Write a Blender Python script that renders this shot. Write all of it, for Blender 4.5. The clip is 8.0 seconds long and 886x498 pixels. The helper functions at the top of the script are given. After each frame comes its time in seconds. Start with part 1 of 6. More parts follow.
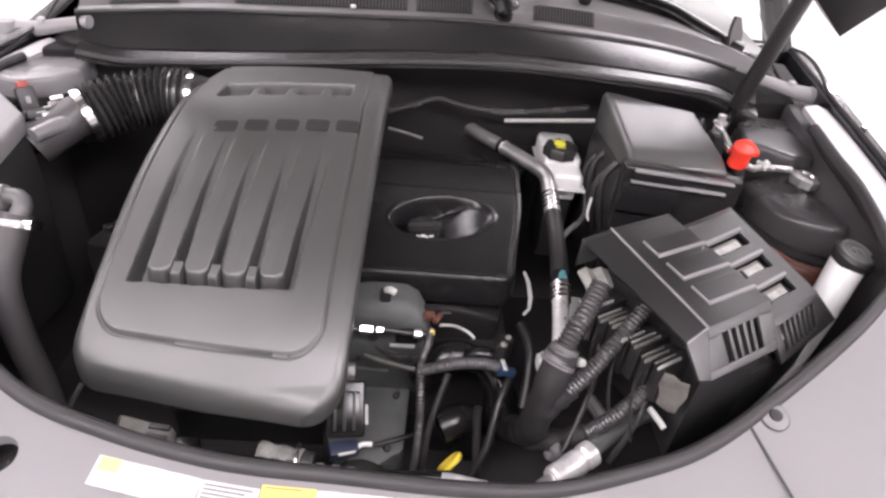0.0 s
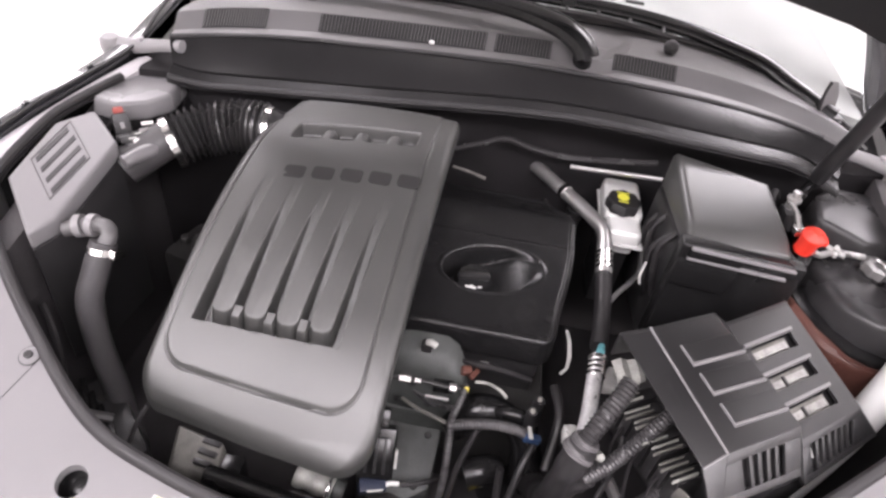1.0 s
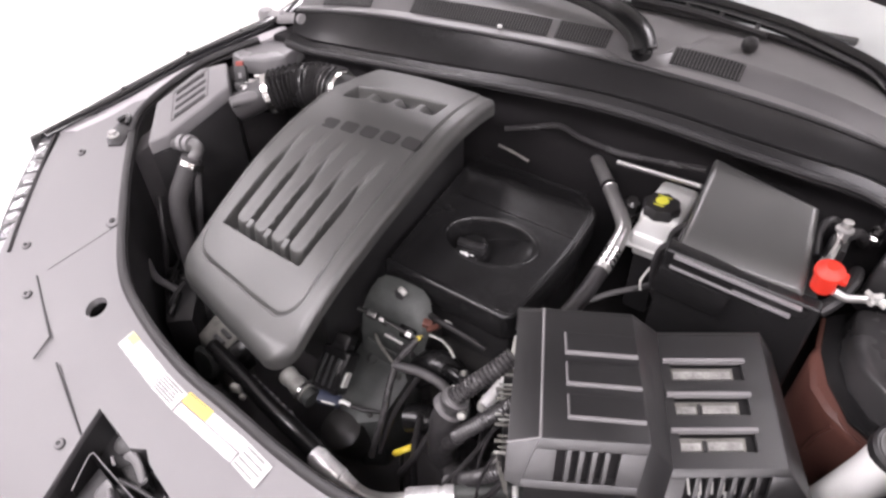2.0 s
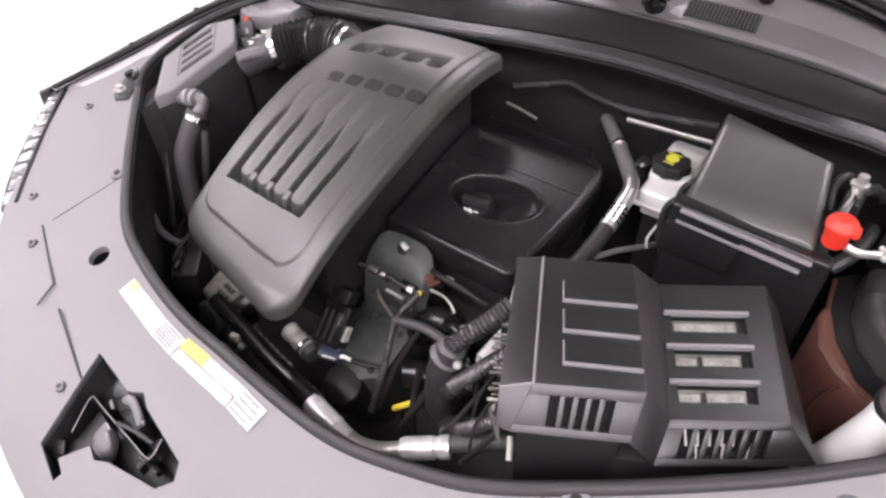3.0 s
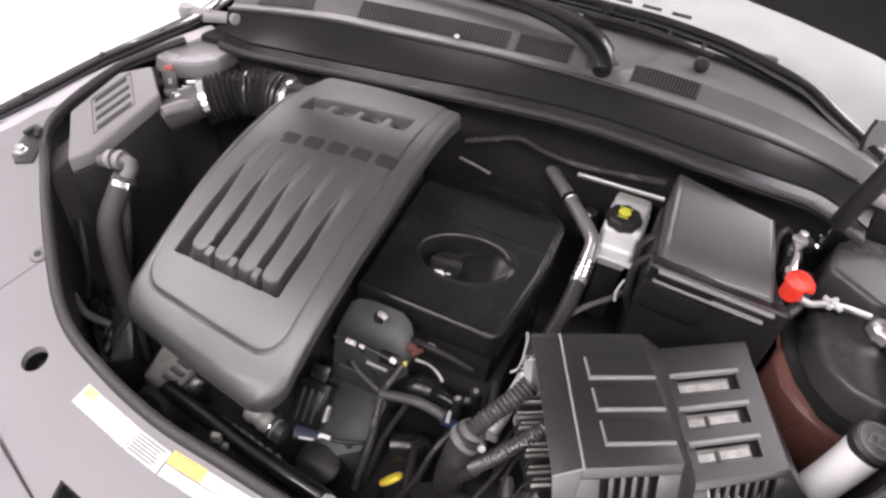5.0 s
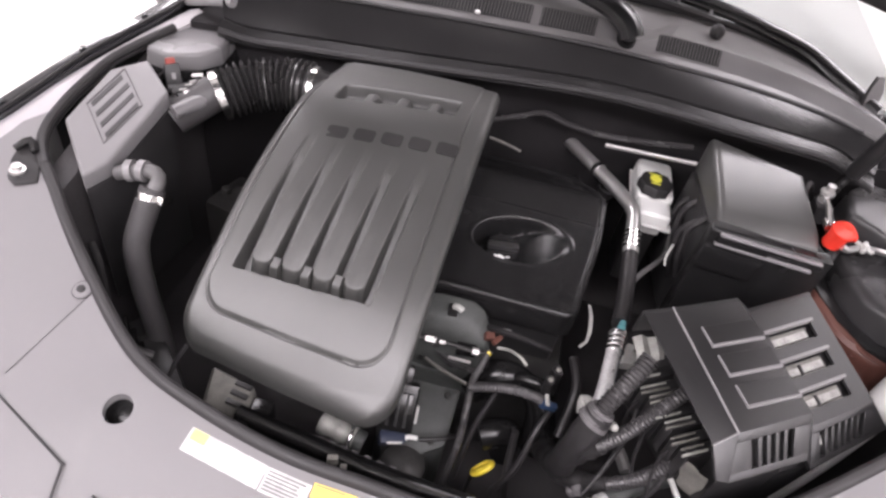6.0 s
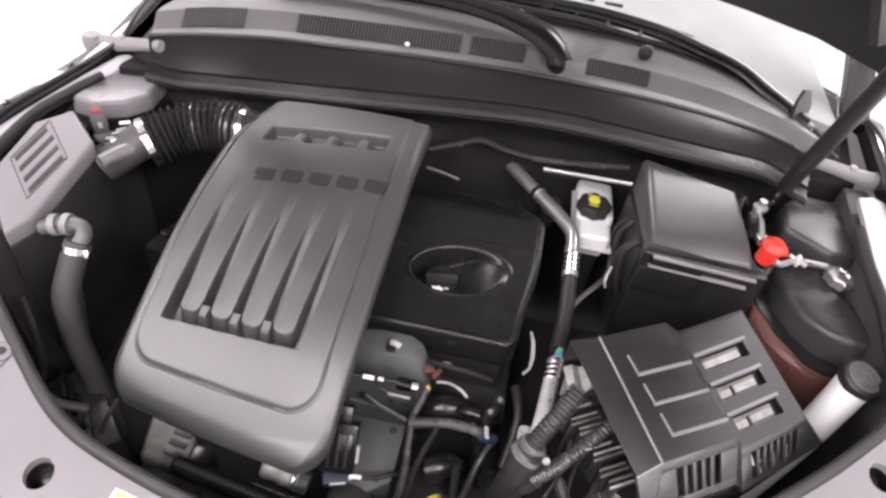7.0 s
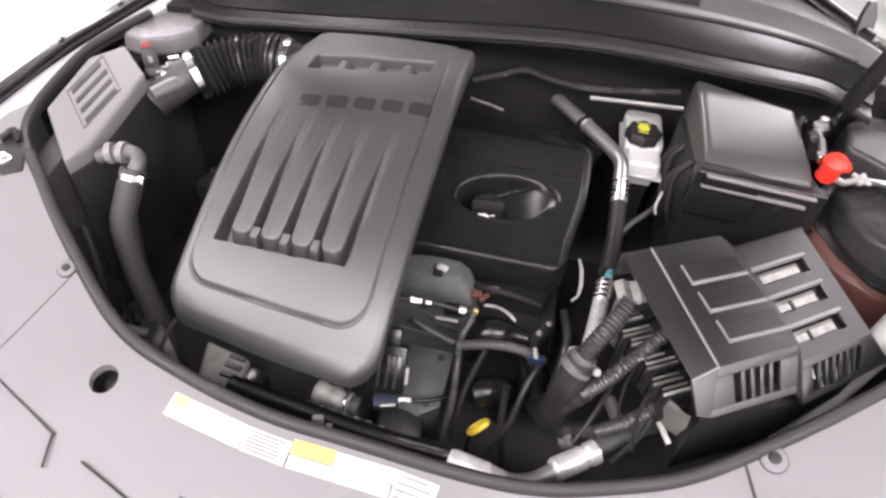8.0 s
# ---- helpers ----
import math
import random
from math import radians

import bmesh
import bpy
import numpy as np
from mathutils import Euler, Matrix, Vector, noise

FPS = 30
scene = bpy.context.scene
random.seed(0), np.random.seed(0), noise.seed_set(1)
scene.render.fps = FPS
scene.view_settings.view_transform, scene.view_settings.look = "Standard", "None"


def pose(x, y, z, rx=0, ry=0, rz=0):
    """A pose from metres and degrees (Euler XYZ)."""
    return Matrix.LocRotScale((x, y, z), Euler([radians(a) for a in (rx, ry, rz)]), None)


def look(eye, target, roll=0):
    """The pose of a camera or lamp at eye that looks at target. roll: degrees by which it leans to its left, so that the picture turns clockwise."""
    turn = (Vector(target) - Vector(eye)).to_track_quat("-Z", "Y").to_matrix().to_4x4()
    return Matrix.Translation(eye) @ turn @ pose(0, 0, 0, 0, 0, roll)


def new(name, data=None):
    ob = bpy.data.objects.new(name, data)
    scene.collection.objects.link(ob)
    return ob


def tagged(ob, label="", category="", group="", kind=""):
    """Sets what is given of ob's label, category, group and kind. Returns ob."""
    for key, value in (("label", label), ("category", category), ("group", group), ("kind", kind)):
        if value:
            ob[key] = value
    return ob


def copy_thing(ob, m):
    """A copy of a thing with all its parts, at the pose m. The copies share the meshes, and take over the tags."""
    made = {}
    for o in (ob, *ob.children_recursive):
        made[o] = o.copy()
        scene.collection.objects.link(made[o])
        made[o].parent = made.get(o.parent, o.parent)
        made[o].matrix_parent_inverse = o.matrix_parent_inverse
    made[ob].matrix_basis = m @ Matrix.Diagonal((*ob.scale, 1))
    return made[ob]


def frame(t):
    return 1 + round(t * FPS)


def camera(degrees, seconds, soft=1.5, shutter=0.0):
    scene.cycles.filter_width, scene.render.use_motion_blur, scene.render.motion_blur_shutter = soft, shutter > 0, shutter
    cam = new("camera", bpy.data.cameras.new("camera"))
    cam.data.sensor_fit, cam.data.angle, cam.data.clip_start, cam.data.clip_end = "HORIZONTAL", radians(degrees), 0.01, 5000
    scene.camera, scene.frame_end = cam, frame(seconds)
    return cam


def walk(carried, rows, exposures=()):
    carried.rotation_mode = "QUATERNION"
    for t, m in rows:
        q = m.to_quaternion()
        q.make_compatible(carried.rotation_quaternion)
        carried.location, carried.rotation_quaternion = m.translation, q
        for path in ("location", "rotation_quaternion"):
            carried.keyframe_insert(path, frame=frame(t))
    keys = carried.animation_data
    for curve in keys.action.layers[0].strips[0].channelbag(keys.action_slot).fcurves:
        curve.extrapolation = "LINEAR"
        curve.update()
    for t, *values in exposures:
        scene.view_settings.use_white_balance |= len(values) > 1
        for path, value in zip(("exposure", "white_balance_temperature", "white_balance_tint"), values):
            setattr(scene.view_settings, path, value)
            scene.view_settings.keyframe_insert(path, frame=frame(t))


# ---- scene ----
cam = camera(70.0, 8.0, 2.6)
PATH = [
    (0, -0.053, 0.077, 1.513, 54.64, -5.75, -0.88),
    (0.2, -0.075, 0.083, 1.529, 56.31, -6.80, 2.28),
    (0.5, -0.124, 0.143, 1.605, 53.96, -10.20, 4.81),
    (0.7, -0.129, 0.167, 1.597, 53.95, -9.15, 6.65),
    (1, -0.039, 0.155, 1.664, 48.87, -6.85, 8.39),
    (1.2, 0.083, 0.148, 1.652, 50.31, -3.03, 15.94),
    (1.5, 0.302, 0.182, 1.683, 48.09, 0.68, 26.38),
    (1.8, 0.401, 0.209, 1.677, 49.72, 1.61, 32.68),
    (2, 0.430, 0.226, 1.681, 48.38, 1.11, 35.16),
    (2.2, 0.442, 0.225, 1.652, 45.64, 0.82, 35.85),
    (3.3, 0.465, 0.225, 1.637, 47.54, 1.70, 37.23),
    (3.5, 0.466, 0.228, 1.644, 47.95, 1.56, 37.18),
    (4, 0.486, 0.248, 1.661, 49.49, 1.10, 36.90),
    (4.2, 0.493, 0.259, 1.658, 49.51, 0.74, 36.86),
    (5.3, 0.092, 0.142, 1.706, 47.01, -7.29, 19.31),
    (5.5, 0.011, 0.125, 1.699, 46.80, -7.80, 17.11),
    (5.8, -0.027, 0.129, 1.657, 46.01, -8.01, 15.24),
    (6, -0.054, 0.129, 1.678, 45.51, -8.58, 12.56),
    (6.2, -0.058, 0.143, 1.680, 46.50, -7.33, 11.85),
    (6.5, -0.047, 0.148, 1.730, 47.48, -8.27, 12.30),
    (6.8, 0.005, 0.154, 1.709, 48.75, -7.86, 10.47),
    (7, 0.023, 0.173, 1.718, 46.70, -7.02, 9.85),
    (7.2, 0.030, 0.181, 1.689, 46.04, -6.49, 9.06),
    (7.5, 0.005, 0.189, 1.675, 44.46, -7.46, 10.92),
    (7.8, -0.009, 0.152, 1.649, 44.41, -6.59, 11.78),
    (8, 0.034, 0.117, 1.652, 44.67, -3.75, 12.02),
]
walk(cam, [(t, pose(x, y, z, rx, ry, rz)) for t, x, y, z, rx, ry, rz in PATH], [(0, 0.03, 6430, 18.3), (1, 0.04, 6430, 18.3), (1.5, 0.07, 6430, 18.3), (2, -0.05, 6430, 18.3), (4, -0.08, 6430, 18.3), (6.5, -0.13, 6430, 18.3), (7, 0.02, 6430, 18.3), (7.5, 0.12, 6430, 18.3), (8, 0.15, 6430, 18.3)])

# ---- light ----
world = bpy.data.worlds.new("showroom_world")
scene.world = world
world.use_nodes = True
world.node_tree.nodes["Background"].inputs[0].default_value = (0.9, 0.95, 1.0, 1)
world.node_tree.nodes["Background"].inputs[1].default_value = 0.1
scene.view_settings.exposure = 0.0


def ceiling_lamp_light(x, y, sx, sy, watts):
    lamp = bpy.data.lights.new("ceiling_panel_light", "AREA")
    lamp.shape, lamp.size, lamp.size_y, lamp.energy = "RECTANGLE", sx, sy, watts
    lamp.color = (1.0, 0.96, 0.975)
    ob = new("ceiling_panel_light", lamp)
    ob.location = (x, y, 3.16)
    return ob


# Panels are unseen; the last four are added to whiten windshield and rear floor.
LAMPS = [(-5, -8.5), (-1.7, -8.5), (1.7, -8.5), (5, -8.5), (-5, -4.5), (-1.7, -4.5), (1.7, -4.5), (5, -4.5), (-3.4, -1), (-1.1, -1), (1.1, -1), (3.4, -1), (6, 0.6), (-6, 0.6), (-1.9, 2.5), (1.9, 2.5), (-4.5, 6.2), (4.5, 6.2)]
WATTS = [25, 25, 25, 25, 30, 30, 30, 30, 70, 48, 48, 70, 120, 120, 60, 60, 110, 110]
for (lx, ly), watts in zip(LAMPS, WATTS):
    ceiling_lamp_light(lx, ly, 1.6, 1.0, watts)


# ---- materials ----
def mat(name, color, rough=0.5, metal=0.0, var=0.12, grain=900.0, bump=0.15, stain=9.0, coat=0.0, spec=0.5, dist=0.0006, rvar=0.1):
    """A surface with variation at two scales and a fine relief."""
    m = bpy.data.materials.new(name)
    m.use_nodes = True
    nt = m.node_tree
    b = nt.nodes["Principled BSDF"]
    tc = nt.nodes.new("ShaderNodeTexCoord")
    big = nt.nodes.new("ShaderNodeTexNoise")
    big.inputs["Scale"].default_value = stain
    big.inputs["Detail"].default_value = 6
    fine = nt.nodes.new("ShaderNodeTexNoise")
    fine.inputs["Scale"].default_value = grain
    fine.inputs["Detail"].default_value = 2
    nt.links.new(tc.outputs["Object"], big.inputs["Vector"])
    nt.links.new(tc.outputs["Object"], fine.inputs["Vector"])
    ramp = nt.nodes.new("ShaderNodeMapRange")
    ramp.inputs["From Min"].default_value, ramp.inputs["From Max"].default_value = 0.3, 0.7
    ramp.inputs["To Min"].default_value, ramp.inputs["To Max"].default_value = 1 - var, 1 + var
    nt.links.new(big.outputs["Fac"], ramp.inputs["Value"])
    ramp2 = nt.nodes.new("ShaderNodeMapRange")
    ramp2.inputs["From Min"].default_value, ramp2.inputs["From Max"].default_value = 0.3, 0.7
    ramp2.inputs["To Min"].default_value, ramp2.inputs["To Max"].default_value = 1 - var * 0.5, 1 + var * 0.5
    nt.links.new(fine.outputs["Fac"], ramp2.inputs["Value"])
    mul = nt.nodes.new("ShaderNodeMath")
    mul.operation = "MULTIPLY"
    nt.links.new(ramp.outputs[0], mul.inputs[0])
    nt.links.new(ramp2.outputs[0], mul.inputs[1])
    vm = nt.nodes.new("ShaderNodeVectorMath")
    vm.operation = "SCALE"
    vm.inputs[0].default_value = color
    nt.links.new(mul.outputs[0], vm.inputs["Scale"])
    nt.links.new(vm.outputs[0], b.inputs["Base Color"])
    rr = nt.nodes.new("ShaderNodeMapRange")
    rr.inputs["From Min"].default_value, rr.inputs["From Max"].default_value = 0.3, 0.7
    rr.inputs["To Min"].default_value, rr.inputs["To Max"].default_value = max(0.02, rough - rvar), min(1, rough + rvar)
    nt.links.new(big.outputs["Fac"], rr.inputs["Value"])
    nt.links.new(rr.outputs[0], b.inputs["Roughness"])
    b.inputs["Metallic"].default_value = metal
    b.inputs["Coat Weight"].default_value = coat
    b.inputs["Specular IOR Level"].default_value = spec
    if bump:
        bp = nt.nodes.new("ShaderNodeBump")
        bp.inputs["Strength"].default_value = bump
        bp.inputs["Distance"].default_value = dist
        nt.links.new(fine.outputs["Fac"], bp.inputs["Height"])
        nt.links.new(bp.outputs[0], b.inputs["Normal"])
    return m


def glow(name, color, strength):
    m = bpy.data.materials.new(name)
    m.use_nodes = True
    b = m.node_tree.nodes["Principled BSDF"]
    b.inputs["Emission Color"].default_value = (*color, 1)
    b.inputs["Emission Strength"].default_value = strength
    b.inputs["Base Color"].default_value = (*color, 1)
    return m


COVER = mat("cover_plastic", (0.058, 0.0580, 0.0555), 0.35, var=0.08, grain=1400, bump=0.25, rvar=0.05, stain=7, spec=0.8)
BLACK = mat("black_plastic", (0.0240, 0.0232, 0.0238), 0.38, var=0.2, grain=1300, bump=0.2)
SATIN = mat("satin_black_plastic", (0.014, 0.0136, 0.014), 0.25, var=0.15, grain=1500, bump=0.15, rvar=0.03)
FUSE = mat("fuse_box_plastic", (0.020, 0.0195, 0.020), 0.36, var=0.12, grain=1500, bump=0.3, rvar=0.04, spec=0.8)
PANEL = mat("panel_plastic", (0.182, 0.1765, 0.1805), 0.5, var=0.05, grain=1600, bump=0.3, stain=5)
RUBBER = mat("black_rubber", (0.0198, 0.0184, 0.0191), 0.45, var=0.2, grain=700, bump=0.3)
SEAL = mat("seal_rubber", (0.021, 0.0198, 0.0205), 0.5, var=0.15, grain=700, bump=0.2)
HOSE = mat("hose_rubber", (0.0618, 0.0591, 0.0605), 0.42, var=0.2, grain=600, bump=0.2)
BELLOWS = mat("bellows_rubber", (0.034, 0.0327, 0.033), 0.27, var=0.15, grain=700, bump=0.1, spec=0.8)
LOOM = mat("corrugated_loom", (0.045, 0.043, 0.044), 0.26, var=0.15, grain=900, bump=0.1, spec=0.7)
TAPE = mat("cloth_tape", (0.027, 0.0255, 0.0263), 0.5, var=0.2, grain=1500, bump=0.5)
DUSTY = mat("dusty_tape", (0.13, 0.125, 0.127), 0.6, var=0.3, grain=700, bump=0.5, stain=60)
ALU = mat("aluminium", (0.62, 0.61, 0.60), 0.36, metal=0.85, var=0.12, grain=900, bump=0.15)
STEEL = mat("bright_steel", (0.8, 0.79, 0.78), 0.2, metal=1.0, var=0.1, grain=500, bump=0.05)
CAST = mat("cast_metal", (0.062, 0.066, 0.063), 0.55, metal=0.1, var=0.3, grain=500, bump=0.5, stain=25)
DARKMETAL = mat("dark_metal", (0.033, 0.032, 0.031), 0.4, metal=0.3, var=0.35, grain=400, bump=0.3, stain=20)
WHITE = mat("white_plastic", (0.78, 0.78, 0.76), 0.4, var=0.05, grain=800, bump=0.05)
RED = mat("red_plastic", (0.80, 0.045, 0.025), 0.4, var=0.08, grain=800, bump=0.1)
YELLOW = mat("yellow_plastic", (0.75, 0.58, 0.05), 0.4, var=0.08, grain=800, bump=0.1)
YELLOWGREEN = mat("yellow_print", (0.75, 0.72, 0.08), 0.5, var=0.05, bump=0)
BROWN = mat("brown_tank", (0.115, 0.048, 0.037), 0.4, var=0.2, grain=300, bump=0.1)
BLUE = mat("blue_plastic", (0.022, 0.045, 0.10), 0.4, var=0.1)
TEAL = mat("teal_plastic", (0.12, 0.35, 0.38), 0.4, var=0.1)
FOIL = mat("crimped_aluminium", (0.86, 0.85, 0.85), 0.36, metal=0.6, var=0.15, grain=300, bump=0.35, stain=60, dist=0.001)
FELT = mat("black_felt", (0.018, 0.0168, 0.0176), 0.85, var=0.2, grain=800, bump=0.4, spec=0.15)
PAPER = mat("label_paper", (0.54, 0.53, 0.525), 0.25, var=0.16, grain=220, bump=0, stain=70)
INK = mat("label_ink", (0.12, 0.12, 0.12), 0.6, var=0.1, bump=0)
INKGREY = mat("label_print_grey", (0.1732, 0.1732, 0.1732), 0.6, var=0.1, bump=0)
INKPALE = mat("faint_print", (0.4062, 0.3927, 0.3927), 0.4, var=0.1, bump=0)
LABELYEL = mat("label_yellow", (0.85, 0.58, 0.13), 0.5, var=0.03, bump=0)
PAINT = mat("dark_car_paint", (0.0237, 0.0237, 0.0260), 0.25, var=0.04, grain=3000, bump=0.02, coat=1.0, rvar=0.02)
# Bay plastic paler than BLACK: haze over deep shade put into its colour.
BAYLIFT = mat("lifted_bay_plastic", (0.052, 0.0485, 0.050), 0.6, var=0.3, grain=400, bump=0.3, stain=12)
INNER = mat("inner_fender_paint", (0.4171, 0.4004, 0.4116), 0.45, var=0.06, grain=900, bump=0.1, stain=6)
STRUTCOVER = mat("strut_cover_plastic", (0.1556, 0.1513, 0.1541), 0.3, var=0.08, grain=1200, bump=0.2)
RIBGREY = mat("grey_edge_plastic", (0.2191, 0.2122, 0.2150), 0.4, var=0.1, grain=1200, bump=0.2)
BATTERY = mat("battery_lid_plastic", (0.07, 0.0700, 0.0675), 0.32, var=0.10, grain=1500, bump=0.2, rvar=0.04, spec=0.8)
BADGE = mat("dark_badge", (0.0190, 0.0182, 0.0182), 0.6, var=0.15)
LENS = mat("lamp_reflector", (0.38, 0.38, 0.39), 0.28, metal=0.9, var=0.15, stain=40)
FLOORMAT = mat("showroom_floor", (0.8, 0.79, 0.77), 0.35, var=0.03, grain=60, bump=0.02, stain=0.8)
WALLMAT = mat("white_wall", (0.8, 0.79, 0.78), 0.7, var=0.03, grain=120, bump=0.1, stain=1.0)
DASH = mat("dashboard_vinyl", (0.36, 0.36, 0.35), 0.6, var=0.1, grain=900, bump=0.3)
PALEGREY = mat("pale_grey_plastic", (0.5103, 0.5103, 0.4860), 0.45, var=0.15, grain=600, bump=0.2, stain=40)
COWLBAND = mat("cowl_band_plastic", (0.02, 0.0195, 0.0198), 0.24, var=0.12, grain=1500, bump=0.1, rvar=0.02, spec=0.5)
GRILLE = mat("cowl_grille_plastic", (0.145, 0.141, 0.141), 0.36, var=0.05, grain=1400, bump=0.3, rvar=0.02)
PALEYEL = mat("label_pale_yellow", (0.8, 0.66, 0.22), 0.3, var=0.03, bump=0)
GLOSSBLACK = mat("gloss_black_plastic", (0.0099, 0.0096, 0.0099), 0.2, var=0.2, grain=900, bump=0.15)
VENTBAR = mat("vent_bar_plastic", (0.1025, 0.0997, 0.0997), 0.4, var=0.1)
DULLALU = mat("dull_alloy", (0.17, 0.165, 0.15), 0.55, metal=0.2, var=0.3, grain=500, bump=0.4, stain=40)
OLDALU = mat("weathered_alloy", (0.3367, 0.3367, 0.3118), 0.5, metal=0.2, var=0.3, grain=500, bump=0.4, stain=40)
CARRIER = mat("fuse_carrier_metal", (0.34, 0.335, 0.32), 0.4, metal=0.3, var=0.3, grain=300, bump=0.2, stain=50)
DOME = mat("dome_plastic", (0.0406, 0.0393, 0.0399), 0.3, var=0.12, grain=1200, bump=0.2)
NAVY = mat("dark_blue_plastic", (0.016, 0.022, 0.045), 0.5, var=0.15)
# Ceiling is out of view; its grey cuts the light it bounces.
CEILMAT = mat("ceiling_board", (0.55, 0.54, 0.53), 0.8, var=0.05, grain=120, bump=0.1, stain=1.5)
PANELGLOW = glow("light_panel", (1.0, 0.98, 0.97), 6.0)


def glass(name, color=(0.95, 0.98, 0.97)):
    m = bpy.data.materials.new(name)
    m.use_nodes = True
    b = m.node_tree.nodes["Principled BSDF"]
    b.inputs["Base Color"].default_value = (*color, 1)
    b.inputs["Roughness"].default_value = 0.02
    b.inputs["IOR"].default_value = 1.5
    b.inputs["Transmission Weight"].default_value = 1.0
    return m


GLASS = glass("clear_glass")


# ---- mesh helpers ----
def empty(name, label, category, group="", kind=""):
    return tagged(new(name), label, category, group, kind)


def link(name, bm, material, parent=None, label="", smooth=35):
    me = bpy.data.meshes.new(name)
    bmesh.ops.recalc_face_normals(bm, faces=bm.faces)
    bm.to_mesh(me)
    bm.free()
    for p in me.polygons:
        p.use_smooth = True
    me.set_sharp_from_angle(angle=radians(smooth))
    me.materials.append(material)
    ob = new(name, me)
    ob.parent = parent
    if label:
        ob["label"] = label
    return ob


def part(name, bm, material, parent, label="", smooth=35):
    return link(name, bm, material, parent, label, smooth)


def join(*bms):
    out = bmesh.new()
    for b in bms:
        me = bpy.data.meshes.new("tmp")
        b.to_mesh(me)
        b.free()
        out.from_mesh(me)
        bpy.data.meshes.remove(me)
    return out


def bevel(bm, w, seg=2, angle=30):
    edges = [e for e in bm.edges if len(e.link_faces) == 2 and e.calc_face_angle() > radians(angle)]
    if w > 0 and edges:
        bmesh.ops.bevel(bm, geom=edges, offset=w, segments=seg, profile=0.6, affect="EDGES", clamp_overlap=True)
    return bm


def box(x0, x1, y0, y1, z0, z1, w=0.003, seg=2, m=None):
    bm = bmesh.new()
    bmesh.ops.create_cube(bm, size=1)
    for v in bm.verts:
        v.co = Vector((x0 + (v.co.x + 0.5) * (x1 - x0), y0 + (v.co.y + 0.5) * (y1 - y0), z0 + (v.co.z + 0.5) * (z1 - z0)))
    bevel(bm, w, seg)
    if m:
        bm.transform(m)
    return bm


def prism(poly, z0, z1, w=0.004, seg=2, inset=0.0, m=None):
    """A solid over a plan outline; z0 and z1 may be functions of x and y; inset draws the top in."""
    bm = bmesh.new()
    cx, cy = sum(p[0] for p in poly) / len(poly), sum(p[1] for p in poly) / len(poly)
    lo, hi = [], []
    for x, y in poly:
        k = 1 - inset / max(0.001, math.hypot(x - cx, y - cy))
        tx, ty = cx + (x - cx) * k, cy + (y - cy) * k
        lo.append(bm.verts.new((x, y, z0(x, y) if callable(z0) else z0)))
        hi.append(bm.verts.new((tx, ty, z1(tx, ty) if callable(z1) else z1)))
    n = len(poly)
    bm.faces.new(lo[::-1])
    bm.faces.new(hi)
    for i in range(n):
        bm.faces.new((lo[i], lo[(i + 1) % n], hi[(i + 1) % n], hi[i]))
    bmesh.ops.recalc_face_normals(bm, faces=bm.faces)
    bevel(bm, w, seg)
    if m:
        bm.transform(m)
    return bm


def spline(points, step=0.006):
    """A smooth line of points through those given."""
    p = [Vector(q) for q in points]
    if len(p) == 2:
        n = max(2, int((p[1] - p[0]).length / step))
        return [p[0].lerp(p[1], i / n) for i in range(n + 1)]
    p = [2 * p[0] - p[1]] + p + [2 * p[-1] - p[-2]]
    out = []
    for i in range(1, len(p) - 2):
        a, b, c, d = p[i - 1:i + 3]
        n = max(2, int((c - b).length / step))
        for k in range(n):
            t = k / n
            out.append(0.5 * ((2 * b) + (c - a) * t + (2 * a - 5 * b + 4 * c - d) * t * t + (3 * b - a - 3 * c + d) * t ** 3))
    out.append(p[-2])
    return out


def tube(points, radius, sides=12, step=0.006, rib=0.0, pitch=0.008, caps=True, flat=1.0):
    """A hose along a smooth line. radius: a number or a function of 0..1; rib: height of its rings."""
    line = spline(points, min(step, pitch / 4) if rib else step)
    bm = bmesh.new()
    total = sum((line[i + 1] - line[i]).length for i in range(len(line) - 1)) or 1
    tangent = (line[1] - line[0]).normalized()
    side = tangent.orthogonal().normalized()
    run, rings = 0.0, []
    for i, p in enumerate(line):
        t = (line[min(i + 1, len(line) - 1)] - line[max(i - 1, 0)]).normalized()
        side = (side - t * side.dot(t)).normalized()
        up = t.cross(side)
        r = radius(run / total) if callable(radius) else radius
        if rib:
            r += rib * (0.5 + 0.5 * math.cos(2 * math.pi * run / pitch)) ** 0.6
        rings.append([bm.verts.new(p + side * r * math.cos(a) + up * r * flat * math.sin(a)) for a in (2 * math.pi * k / sides for k in range(sides))])
        if i + 1 < len(line):
            run += (line[i + 1] - p).length
    for a, b in zip(rings, rings[1:]):
        for k in range(sides):
            bm.faces.new((a[k], a[(k + 1) % sides], b[(k + 1) % sides], b[k]))
    if caps:
        bm.faces.new(rings[0][::-1])
        bm.faces.new(rings[-1])
    return bm


